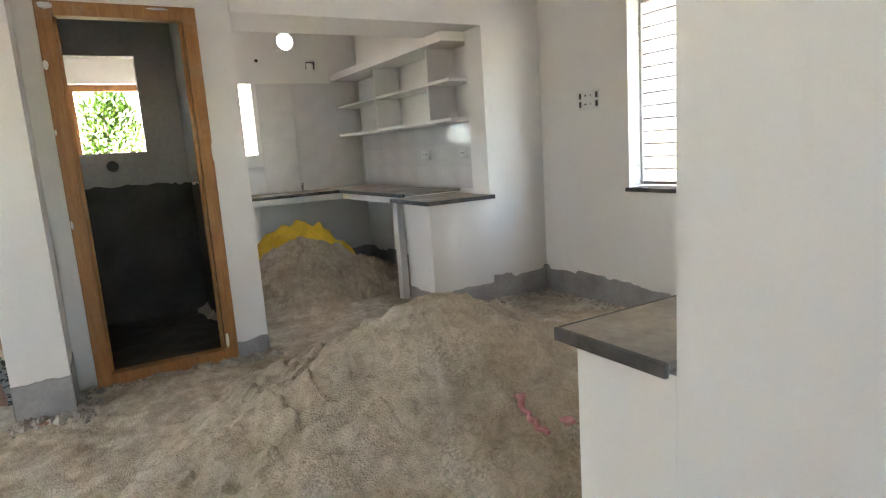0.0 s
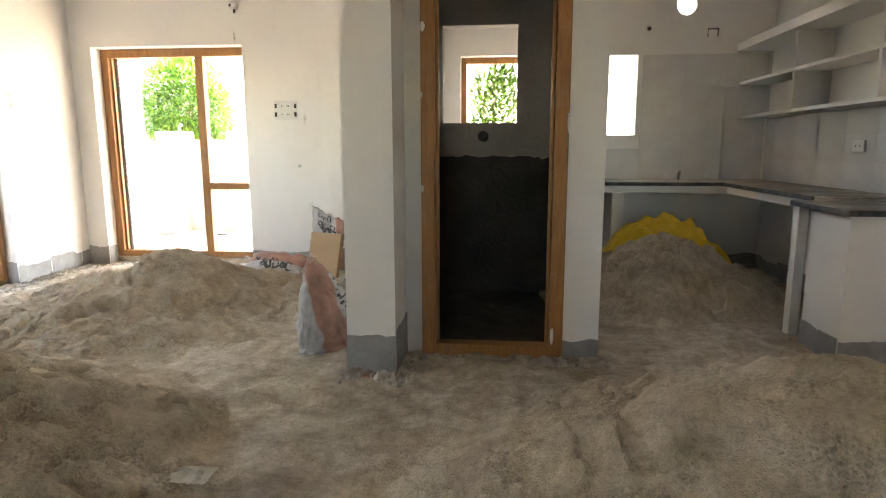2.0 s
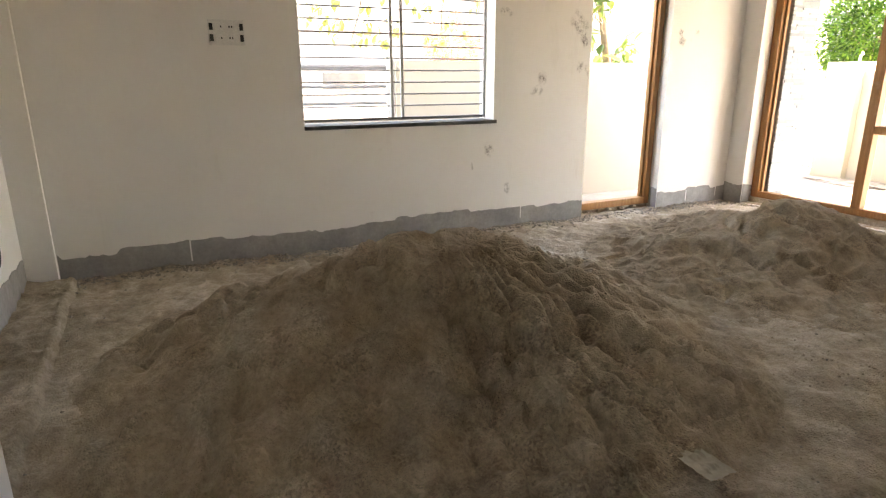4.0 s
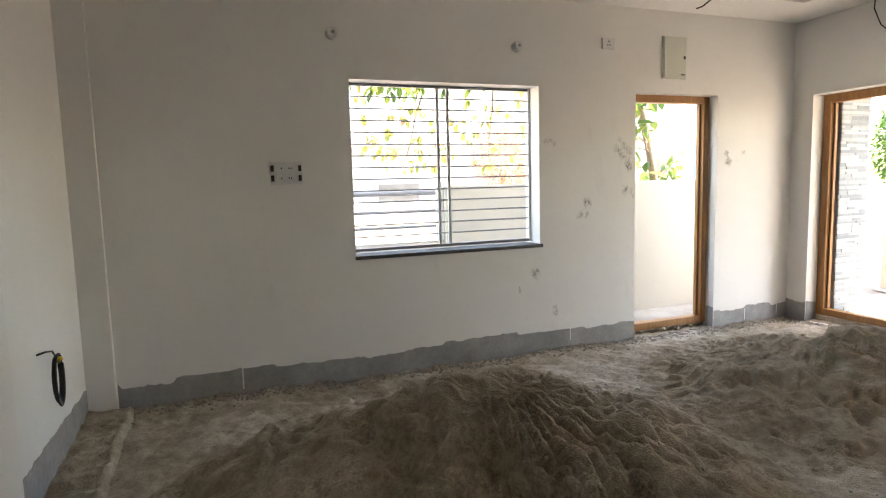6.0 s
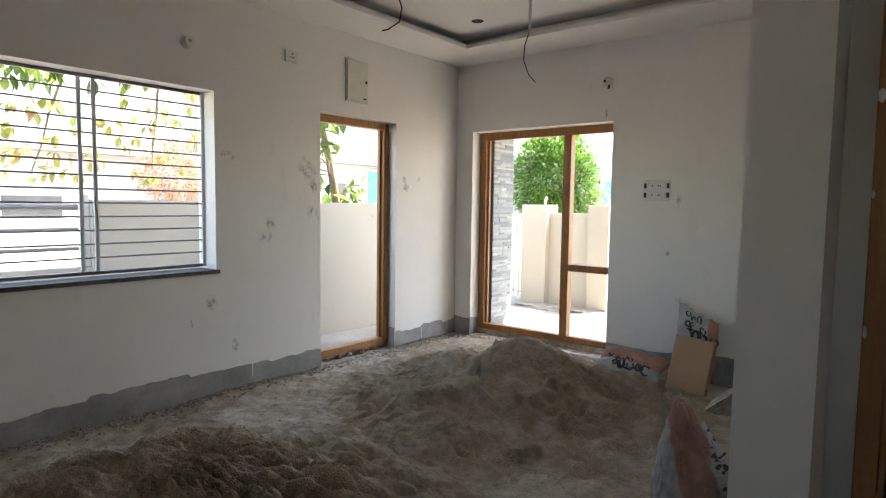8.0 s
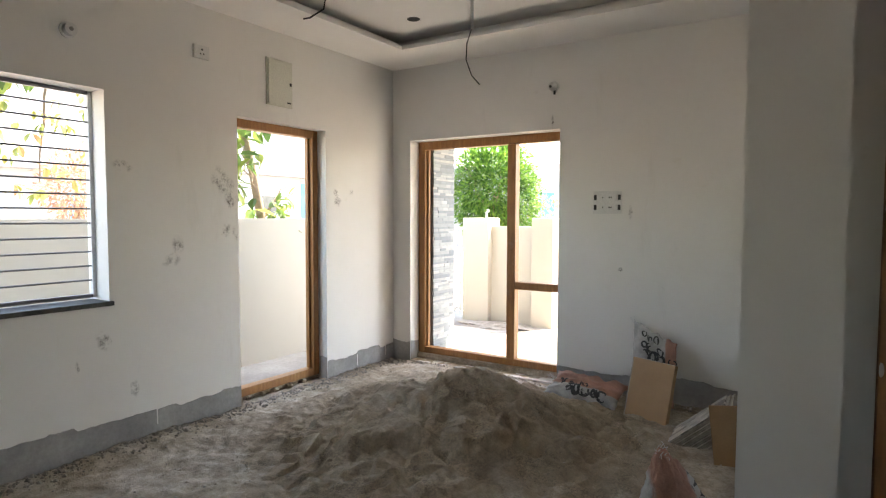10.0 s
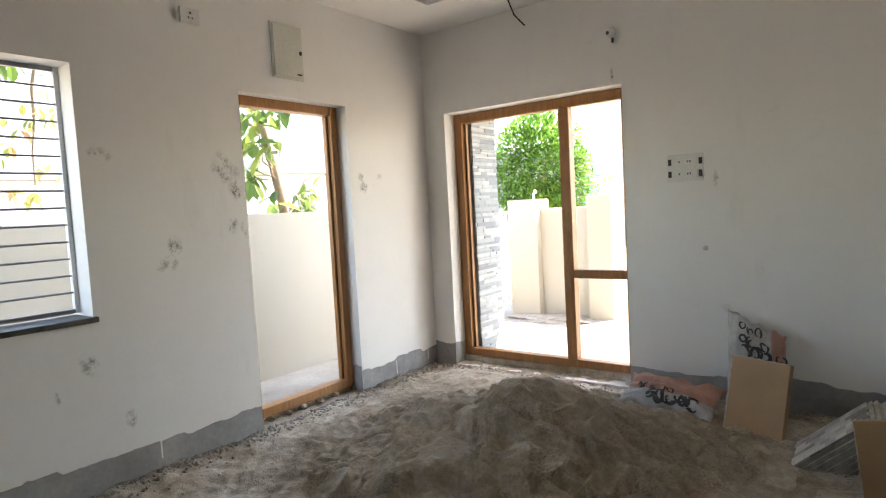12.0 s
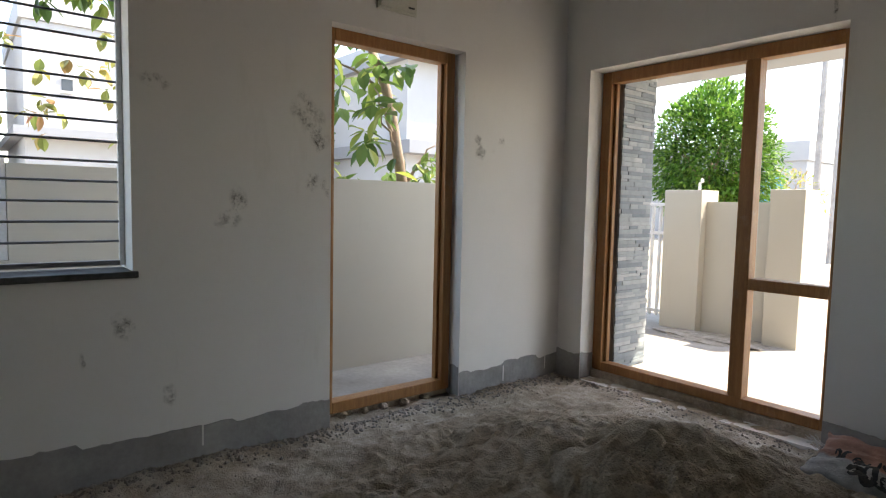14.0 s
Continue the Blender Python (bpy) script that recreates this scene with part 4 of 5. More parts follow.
for s, mouth, pull in ((s1, (-0.30, 0.0, 0.05), (-0.055, -0.01, 0.02)), (s2, (-0.165, 0.0, 0.345), (-0.008, 0.0, 0.03)), (s3, (0.0, 0.0, 0.31), (0.006, -0.01, 0.035))):
    bm = bmesh.new()
    rnd = random.Random(8)
    for k in range(26):
        base = Vector(mouth) + Vector((rnd.uniform(-0.02, 0.02), rnd.uniform(-0.025, 0.025), rnd.uniform(-0.03, 0.01)))
        d = Vector(pull) * rnd.uniform(0.5, 1.2) + Vector((rnd.uniform(-0.022, 0.022), rnd.uniform(-0.022, 0.022), rnd.uniform(-0.02, 0.012)))
        tube([base, base + d * 0.5 + Vector((0, 0, 0.005)), base + d], 0.0013, 4, bm)
    part("frayed_mouth", bm, M_WHITEFILM, s, "frayed white threads")


def tile_panel(label, w, h, d, m, count=1, face=None):
    t = thing("tile_stack", label, "floor tiles", group="stacked tiles")
    t.matrix_world = m
    for k in range(count):
        y = k * (d + 0.0015)
        part("tile", box(-w / 2 + 0.002 * (k % 2), y, 0, w / 2 + 0.002 * (k % 2), y + d, h - 0.004 * (k % 3), 0.0015), face if (face and k == 0) else M_TILEEDGE, t)
    return t


carton = tile_panel("brown cardboard tile carton standing against the cement sack", 0.338, 0.420, 0.035, pose(-1.283, 5.375, 0.0, -14, 0, -22), 1, M_CARD)
carton.name = "tile_carton"
part("top_flap", box(-0.165, 0.003, 0.4205, 0.165, 0.032, 0.4235, 0.001), M_TILEEDGE, carton, "pale worn top flap")
part("tape", box(-0.169, -0.0012, 0.0, -0.160, 0.0, 0.40), M_TILEEDGE, carton, "pale scuffed edge")
tagged(carton, category="carton", label="brown cardboard tile carton standing against the cement sack")


def mosaic_material():
    n = Nodes("grey mosaic tile face", 0.5)
    br_t = n.add("ShaderNodeTexBrick", Scale=9.0)
    br_t.inputs["Color1"].default_value = (0.52, 0.485, 0.43, 1)
    br_t.inputs["Color2"].default_value = (0.11, 0.10, 0.09, 1)
    br_t.inputs["Mortar"].default_value = (0.34, 0.31, 0.28, 1)
    br_t.inputs["Mortar Size"].default_value = 0.008
    br_t.inputs["Brick Width"].default_value = 0.5
    br_t.inputs["Row Height"].default_value = 0.4
    n.link(n.scaled(1, 1, 1), br_t.inputs["Vector"])
    n.colour(br_t.outputs["Color"])
    return n.mat


M_MOSAIC = mosaic_material()
tile_panel("brown-backed tiles standing before the stacked tiles", 0.30, 0.345, 0.012, pose(-0.605, 4.865, 0.012, -3, -6, 12), 3, M_CARD)
th = thing("tile_stack", "thin pale tiles leaning against the wall beside the column", "floor tiles", group="stacked tiles")
th.matrix_world = pose(-0.600, 4.53, 0.012, 0, 15, 0)
for k in range(5):
    part("tile", box(k * 0.0115, 0.004 * (k % 2), 0, k * 0.0115 + 0.0098, 0.28, 0.455 - 0.006 * (k % 3), 0.0012), M_TILEEDGE, th)
st = thing("tile_stack", "slanting row of stacked grey mosaic floor tiles", "floor tiles", group="stacked tiles")
st.matrix_world = pose(-1.055, 5.02, 0.008, 0, -41, 4)
for k in range(15):
    s, jog = k * 0.0115 * 1.15, 0.004 * ((k * 7) % 5 - 2)
    part("tile", box(s + jog * 0.5, jog, -k * 0.0115 - 0.0098, s + 0.43 + jog, 0.30 + jog, -k * 0.0115, 0.0012), M_MOSAIC if k == 0 else M_TILEEDGE, st)
film = thing("plastic_sheet", "crumpled clear plastic film lying on the stacked tiles", "plastic sheet")
part("sheet", blob(-0.545, 5.12, 0.325, 0.058, 0.10, 0.040, 1.1, 4), M_WHITEFILM, film)

ys = thing("yellow_sack", "crumpled yellow plastic sack behind the kitchen sand", "sack")


def crumpled(cx, cy, rx, ry, top, material, parent, name, seed):
    n = 34
    verts, faces = [], []
    for j in range(n):
        for i in range(n):
            u, w = i / (n - 1) * 2 - 1, j / (n - 1) * 2 - 1
            edge = max(0.0, 1 - max(abs(u), abs(w)) ** 2.2)
            fold = 1 - abs(noise.noise(Vector((u * 2.6 + seed, w * 1.8, seed)))) * 1.7
            fine = 0.6 * noise.fractal(Vector((u * 3, w * 3, seed)), 1.0, 2.0, 3)
            verts.append((cx + rx * u * (1 + 0.1 * fine), cy + ry * w * (1 + 0.1 * fine), max(0.01, top * edge ** 0.7 * (0.62 + 0.38 * fold) + 0.03 * fine * edge)))
    for j in range(n - 1):
        for i in range(n - 1):
            faces.append((j * n + i, j * n + i + 1, (j + 1) * n + i + 1, (j + 1) * n + i))
    me = bpy.data.meshes.new(name)
    me.from_pydata(verts, [], faces)
    for p in me.polygons:
        p.use_smooth = True
    me.materials.append(material)
    ob = new(name, me)
    ob.parent = parent
    return ob


crumpled(1.76, 5.50, 0.56, 0.26, 0.63, M_YELLOW, ys, "sack_body", 4.0)

rag = thing("pink_rag", "twisted pink rag on the sand heap", "rag")


def heap_z(x, y, name="sand_mound"):
    """Height of a heap's flank, near enough to lay a rag on."""
    ob = bpy.data.objects[name]
    best = min(ob.data.vertices, key=lambda v: (v.co.x - x) ** 2 + (v.co.y - y) ** 2)
    return best.co.z


rag_pts = [(1.318, 1.345), (1.296, 1.318), (1.312, 1.29), (1.294, 1.262), (1.306, 1.238), (1.288, 1.212), (1.300, 1.19), (1.296, 1.165)]
twist = tube([(x, y, heap_z(x, y) + 0.011) for x, y in rag_pts], 0.015, 10, taper=0.010)
bmesh.ops.subdivide_edges(twist, edges=twist.edges[:], cuts=2, use_grid_fill=True)
for v in twist.verts:
    v.co += 0.007 * noise.noise_vector(v.co * 55)
part("twist", twist, M_PINK, rag, smooth=True)
part("knot", blob(1.315, 1.345, heap_z(1.315, 1.345) + 0.012, 0.020, 0.024, 0.012, 0.5, 3), M_PINK, rag, smooth=True)
part("scrap", blob(1.366, 1.137, heap_z(1.366, 1.137) + 0.010, 0.024, 0.026, 0.010, 0.6, 3), M_PINK, rag, smooth=True)

paper = thing("torn_paper", "torn piece of brown paper on the floor", "paper")
crumpled(-0.76, 2.03, 0.10, 0.055, 0.014, M_PAPER, paper, "sheet", 9.0)
paper.location.z = max(0.012, heap_z(-0.76, 2.03, "sand_mound.001") + 0.006)
cup = thing("plastic_wrapper", "crumpled red and white plastic wrapper on the floor", "wrapper")
wx, wy = -0.555, 1.775
wz = max(heap_z(wx, wy, "sand_mound.001"), floor_height(wx, wy)) + 0.02
part("red_film", blob(wx + 0.022, wy + 0.012, wz, 0.026, 0.024, 0.020, 0.5, 3), M_REDCUP, cup, smooth=True)
part("clear_film", blob(wx - 0.026, wy - 0.014, wz, 0.034, 0.026, 0.020, 0.6, 3), M_WHITEFILM, cup, smooth=True)



def pebbles(name, label, spots, lo, hi, material, seed):
    rnd = random.Random(seed)
    bm = bmesh.new()
    for x, y, z in spots:
        r = rnd.uniform(lo, hi) * rnd.uniform(0.5, 1)
        vs = []
        for p in ((1, 0, 0), (-1, 0, 0), (0, 1, 0), (0, -1, 0), (0, 0, 1), (0, 0, -1)):
            vs.append(bm.verts.new((x + p[0] * r * rnd.uniform(0.6, 1.4), y + p[1] * r * rnd.uniform(0.6, 1.4), z + p[2] * r * rnd.uniform(0.5, 0.9))))
        for q in ((0, 2, 4), (2, 1, 4), (1, 3, 4), (3, 0, 4), (2, 0, 5), (1, 2, 5), (3, 1, 5), (0, 3, 5)):
            bm.faces.new([vs[i] for i in q])
    tagged(mesh_object(name, bm, material), label, "rubble", kind="stuff")


def foot_spots(axis, face, out, a, b, n, seed, depth=0.16):
    rnd = random.Random(seed)
    res = []
    for _ in range(n):
        u, d = rnd.uniform(a, b), abs(rnd.gauss(0, depth * 0.5)) + 0.004
        x, y = (face + out * d, u) if axis == "x" else (u, face + out * d)
        res.append((x, y, floor_height(x, y) + 0.004))
    return res


spots = foot_spots("x", XW, 1, -0.1, 4.06, 1500, 1) + foot_spots("x", XW, 1, 4.06, 5.9, 700, 2) + foot_spots("y", YN, -1, XW, -0.5, 600, 3) + foot_spots("y", 3.5, -1, 2.2, 3.25, 260, 4) \
    + foot_spots("x", 3.27, -1, 1.0, 3.5, 300, 5) + foot_spots("y", 3.15, -1, -0.48, -0.18, 130, 6, 0.1) + foot_spots("x", -0.205, 1, 3.15, 3.5, 90, 7, 0.08) + foot_spots("y", 3.46, -1, -0.1, 0.9, 160, 8, 0.1) + foot_spots("y", -0.19, 1, XW, -1.2, 500, 9)
rnd = random.Random(21)
clods = [(x, y, floor_height(x, y) + 0.003) for x, y in ((rnd.uniform(-1.5, 0.8), rnd.uniform(0.9, 4.2)) for _ in range(900)) if x < -0.5 or y < 3.1]
clods += [(x, y, floor_height(x, y) + 0.003) for x, y in ((rnd.uniform(-3.7, -0.6), rnd.uniform(2.9, 5.7)) for _ in range(900))]
pebbles("floor_clods", "small dry mud clods scattered over the floor", clods, 0.003, 0.013, M_FLOOR, 17)
rnd = random.Random(29)
for heap, count, mat in (("sand_mound", 2600, M_SAND), ("sand_mound.001", 2000, M_SANDBROWN), ("sand_mound.002", 1600, M_SANDDAMP), ("sand_mound.003", 500, M_SAND)):
    grains = [tuple(v.co) for v in rnd.sample(list(bpy.data.objects[heap].data.vertices), count) if v.co.z > 0.035]
    pebbles("sand_clods", "small clods of sand lying on a sand heap", grains, 0.003, 0.0115, mat, 23)
crumbs = foot_spots("y", 3.15, -1, -0.50, -0.16, 60, 31, 0.13) + foot_spots("x", -0.205, 1, 3.05, 3.45, 40, 32, 0.10) + foot_spots("y", 3.45, -1, 0.55, 0.95, 40, 33, 0.13) + foot_spots("y", 3.5, -1, 2.1, 3.2, 50, 34, 0.18)
pebbles("plaster_crumbs", "broken plaster lumps at the foot of the column", crumbs, 0.014, 0.046, M_RUBBLE, 8)
pebbles("mortar_rubble", "crumbled mortar rubble along the foot of the walls", spots, 0.004, 0.018, M_RUBBLE, 5)
rnd = random.Random(11)
spots = []
for _ in range(1400):
    x, y = rnd.uniform(XW + 0.1, 3.1), rnd.uniform(-0.1, 5.8)
    spots.append((x, y, floor_height(x, y) + 0.002))
pebbles("floor_grit", "small stones and mortar crumbs scattered on the floor", spots, 0.003, 0.012, M_RUBBLE, 6)
for k, (x, y, s) in enumerate(((-3.99, 4.2, 0.03), (-3.98, 4.34, 0.025), (-3.985, 4.47, 0.03), (-3.98, 4.62, 0.028), (-3.985, 4.78, 0.03))):
    ob = tagged(mesh_object("packing_stone", blob(x, y, 0.008, s * 1.2, s, s * 0.8, 0.5, 2), M_FLOOR), "rough packing stone wedged under the door sill", "stone", "packing stones")
tagged(mesh_object("stone", blob(-1.42, 4.31, 0.025, 0.04, 0.03, 0.026, 0.4, 2), M_RUBBLE), "small grey stone on the trampled sand", "stone")
tagged(mesh_object("stone", blob(1.96, 3.28, 0.02, 0.05, 0.04, 0.03, 0.4, 2), M_RUBBLE), "small grey stone at the foot of the half wall", "stone")
tagged(mesh_object("broken_brick", box(-0.37, 3.06, -0.02, -0.32, 3.10, 0.015, 0.006), two_tone("red brick bit", (0.26, 0.13, 0.085), (0.36, 0.20, 0.13), 12, 0.9, 0.5, 50)), "broken bit of red brick at the foot of the column", "brick bit")


# ---- outside ----
def ground():
    bm = bmesh.new()
    n, far = 24, 900.0
    ring = [0, 4, 8, 16, 40, 120, 400, far]
    rows = []
    for r in ring[1:]:
        rows.append([bm.verts.new((-2 + r * math.cos(k * math.tau / n), 3 + r * math.sin(k * math.tau / n), -0.12)) for k in range(n)])
    c = bm.verts.new((-2, 3, -0.12))
    for k in range(n):
        bm.faces.new((c, rows[0][k], rows[0][(k + 1) % n]))
    for a, b in zip(rows, rows[1:]):
        for k in range(n):
            bm.faces.new((a[k], b[k], b[(k + 1) % n], a[(k + 1) % n]))
    tagged(mesh_object("ground", bm, M_GROUND), "dry sandy ground round the house", "ground", kind="structure")


ground()
tagged(mesh_object("pavement_porch", box(-7.5, 6.156, -0.12, 4.5, 8.6, 0.045, 0.0), M_CONCRETE), "sunlit pale concrete porch floor", "pavement", kind="structure")
tagged(mesh_object("pavement_side", box(-5.06, -4.0, -0.12, -4.121, 6.15, -0.07, 0.0), M_CONCRETE), "pale concrete side passage", "pavement", kind="structure")
# East of the main door the slab is extended, unseen, to shade the utility window.
tagged(mesh_object("sunshade", box(-4.35, 6.156, 2.30, 1.0, 7.45, 2.42, 0.006), M_HOUSE), "white concrete porch slab over the main door", "sunshade", kind="structure")
tagged(mesh_object("porch_mud", blob(-3.75, 7.80, 0.05, 0.55, 0.22, 0.025, 0.5, 3), M_RUBBLE), "patch of drying mud below the compound wall", "mud")
wall("compound_wall_west", "x", -5.20, -5.05, 2.74, 8.0, -0.12, 1.39, material=M_CREAM, label="cream painted compound wall beside the house", category="compound wall")
wall("compound_wall_east", "x", 5.0, 5.15, -4.0, 8.6, -0.12, 1.36, material=M_CREAM, label="cream painted compound wall beyond the dining window", category="compound wall")
# Slab added out of view, so that no sun patch enters the dining window.
tagged(mesh_object("sunshade_east", box(3.501, 0.75, 2.20, 4.15, 3.6, 2.27, 0.006), M_HOUSE), "thin unseen slab added to keep sun out of the dining window", "sunshade", kind="structure")
# Likewise an added, unseen slab that stops direct sun at the kitchen window.
tagged(mesh_object("sunshade_kitchen", box(1.005, 6.431, 2.10, 2.6, 7.05, 2.17, 0.006), M_HOUSE), "thin unseen slab added to keep sun out of the kitchen window", "sunshade", kind="structure")
tagged(mesh_object("pavement_east", box(3.501, -4.0, -0.12, 4.99, 6.15, -0.06, 0.0), M_CONCRETE), "pale concrete side passage", "pavement", kind="structure")
wall("compound_wall_west_low", "x", -5.18, -5.07, -4.0, 2.74, -0.12, 0.86, material=M_CREAM, label="low cream compound wall below the railing", category="compound wall")
wall("compound_wall_front", "y", 8.08, 8.2, -3.93, -3.32, -0.12, 1.29, material=M_CREAM, label="cream painted front compound wall", category="compound wall")
for a, b, nm in ((-4.31, -3.93, "gate_pillar"), (-3.32, -3.04, "gate_pillar")):
    tagged(mesh_object(nm, box(a, 7.98, -0.1, b, 8.3, 1.40, 0.006), M_CREAM), "cream plastered gate pillar", "gate pillar", "gate pillars", "structure")
rail = thing("boundary_railing", "pale horizontal pipe railing on the low compound wall", "railing")
for z, r in ((1.33, 0.026), (1.155, 0.016), (1.005, 0.016)):
    part("rail", tube([(-5.12, -3.5, z), (-5.12, 2.69, z)], r, 8), M_METAL, rail, "dark grey pipe")
part("post", box(-5.15, 2.66, 0.86, -5.09, 2.738, 1.43, 0.004), M_WHITEMETAL, rail)
gate = thing("metal_gate", "white steel bar gate beside the front pillar", "gate")
for k in range(5):
    part("bar", box(-4.68 + 0.085 * k - 0.014, 8.10, 0.12, -4.68 + 0.085 * k + 0.014, 8.13, 1.24, 0.003), M_WHITEMETAL, gate)
for z in (0.15, 0.95, 1.24):
    part("rail", box(-4.72, 8.095, z, -4.32, 8.135, z + 0.035, 0.003), M_WHITEMETAL, gate)
part("hinge", box(-4.325, 8.09, 0.95, -4.312, 8.14, 1.03, 0.002), M_METAL, gate)
part("hinge", box(-4.325, 8.09, 0.35, -4.312, 8.14, 0.43, 0.002), M_METAL, gate)
tagged(mesh_object("pipe_stub", tube([(-4.03, 8.12, 1.40), (-4.03, 8.12, 1.47), (-4.0, 8.1, 1.50), (-3.98, 8.08, 1.48)], 0.014, 8), M_WHITEMETAL), "bent white pipe stub on the gate pillar", "pipe")


def clad_pier():
    """A porch pier clad with thin stacked stone strips of three greys."""
    t = thing("clad_pier", "porch pier clad in thin grey and white stone strips", "pier", kind="structure")
    part("core", box(-3.72, 6.157, -0.1, -3.575, 6.555, 2.299), M_CEMENT, t)
    n = Nodes("stacked grey stone", 0.75)
    info = n.tree.nodes.new("ShaderNodeObjectInfo")
    c = n.ramp(info.outputs["Random"], [(0.0, (0.22, 0.26, 0.29)), (0.4, (0.31, 0.35, 0.375)), (0.75, (0.41, 0.44, 0.46)), (1.0, (0.52, 0.535, 0.54))])
    n.colour(n.mix(c, n.ramp(n.noise(18, 4), [(0.3, grey(0.75)), (0.7, grey(1))]), 0.7, "MULTIPLY"))
    n.bump(n.noise(60, 4), 0.4, 0.003)
    rnd = random.Random(4)
    meshes = {}
    z = 0.05
    while z < 2.27:
        h = rnd.choice((0.020, 0.026, 0.034))
        y = 6.16 - rnd.uniform(0, 0.1)
        while y < 6.55:
            w = rnd.choice((0.10, 0.16, 0.22, 0.30))
            a, b = max(y, 6.16), min(y + w, 6.553)
            d = rnd.choice((0.008, 0.011, 0.014))
            key = (round(b - a, 2), d, h)
            if b - a > 0.02:
                if key not in meshes:
                    bm = box(0, 0, 0, key[1], key[0] - 0.0018, h - 0.0018)
                    me = bpy.data.meshes.new("stone_strip")
                    bm.to_mesh(me)
                    bm.free()
                    me.materials.append(n.mat)
                    meshes[key] = me
                ob = new("stone_strip", meshes[key])
                ob.parent = t
                ob.location = (-3.575, a, z)
            y += w
        z += h


# ---- trees ----
def leaf(bm, base, way, up, length, width):
    way = way.normalized()
    side = way.cross(up).normalized() if way.cross(up).length > 1e-3 else way.orthogonal().normalized()
    nrm = side.cross(way).normalized()
    a = bm.verts.new(base)
    m1 = bm.verts.new(base + way * length * 0.5 - nrm * width * 0.10)
    t = bm.verts.new(base + way * length - nrm * length * 0.12)
    l = bm.verts.new(base + way * length * 0.45 + side * width * 0.5 + nrm * width * 0.08)
    r = bm.verts.new(base + way * length * 0.45 - side * width * 0.5 + nrm * width * 0.08)
    for f in ((a, l, m1), (l, t, m1), (a, m1, r), (m1, t, r)):
        bm.faces.new(f)


def broad_leaf(bm, base, way, up, length, width):
    """An oval leaf with a pointed tip, folded a little along its midrib and curling down."""
    way = way.normalized()
    side = way.cross(up).normalized() if way.cross(up).length > 1e-3 else way.orthogonal().normalized()
    nrm = side.cross(way).normalized()
    rows = []
    for f, w in ((0.10, 0.10), (0.30, 0.38), (0.55, 0.50), (0.78, 0.36), (0.92, 0.13)):
        c = base + way * length * f - nrm * length * 0.22 * f * f
        rows.append([bm.verts.new(c + side * width * w + nrm * width * w * 0.28), bm.verts.new(c), bm.verts.new(c - side * width * w + nrm * width * w * 0.28)])
    tip = bm.verts.new(base + way * length - nrm * length * 0.24)
    root = bm.verts.new(base)
    for a, b in zip(rows, rows[1:]):
        bm.faces.new((a[0], b[0], b[1], a[1]))
        bm.faces.new((a[1], b[1], b[2], a[2]))
    for a, b in ((0, 1), (1, 2)):
        bm.faces.new((root, rows[0][a], rows[0][b]))
        bm.faces.new((rows[-1][a], tip, rows[-1][b]))


def sprig(bm, rnd, tip, way, n, length, width, droop=0.5):
    """Leaves in a loose whorl round a twig's end."""
    for k in range(n):
        a = k * 2.4 + rnd.uniform(-0.4, 0.4)
        p = way.normalized()
        o = p.orthogonal().normalized()
        q = p.cross(o)
        d = p * rnd.uniform(0.1, 0.7) + (o * math.cos(a) + q * math.sin(a)) + Vector((0, 0, -droop * rnd.uniform(0.5, 1.4)))
        broad_leaf(bm, tip - p * rnd.uniform(0, length * 0.9), d, Vector((rnd.uniform(-.3, .3), rnd.uniform(-.3, .3), 1)), length * rnd.uniform(0.65, 1.1), width * rnd.uniform(1.15, 1.6))


def limb_curve(a, b, sag, rnd, n=7):
    a, b = Vector(a), Vector(b)
    return [a.lerp(b, i / (n - 1)) + Vector((rnd.uniform(-.03, .03), rnd.uniform(-.03, .03), sag * math.sin(math.pi * i / (n - 1)))) for i in range(n)]


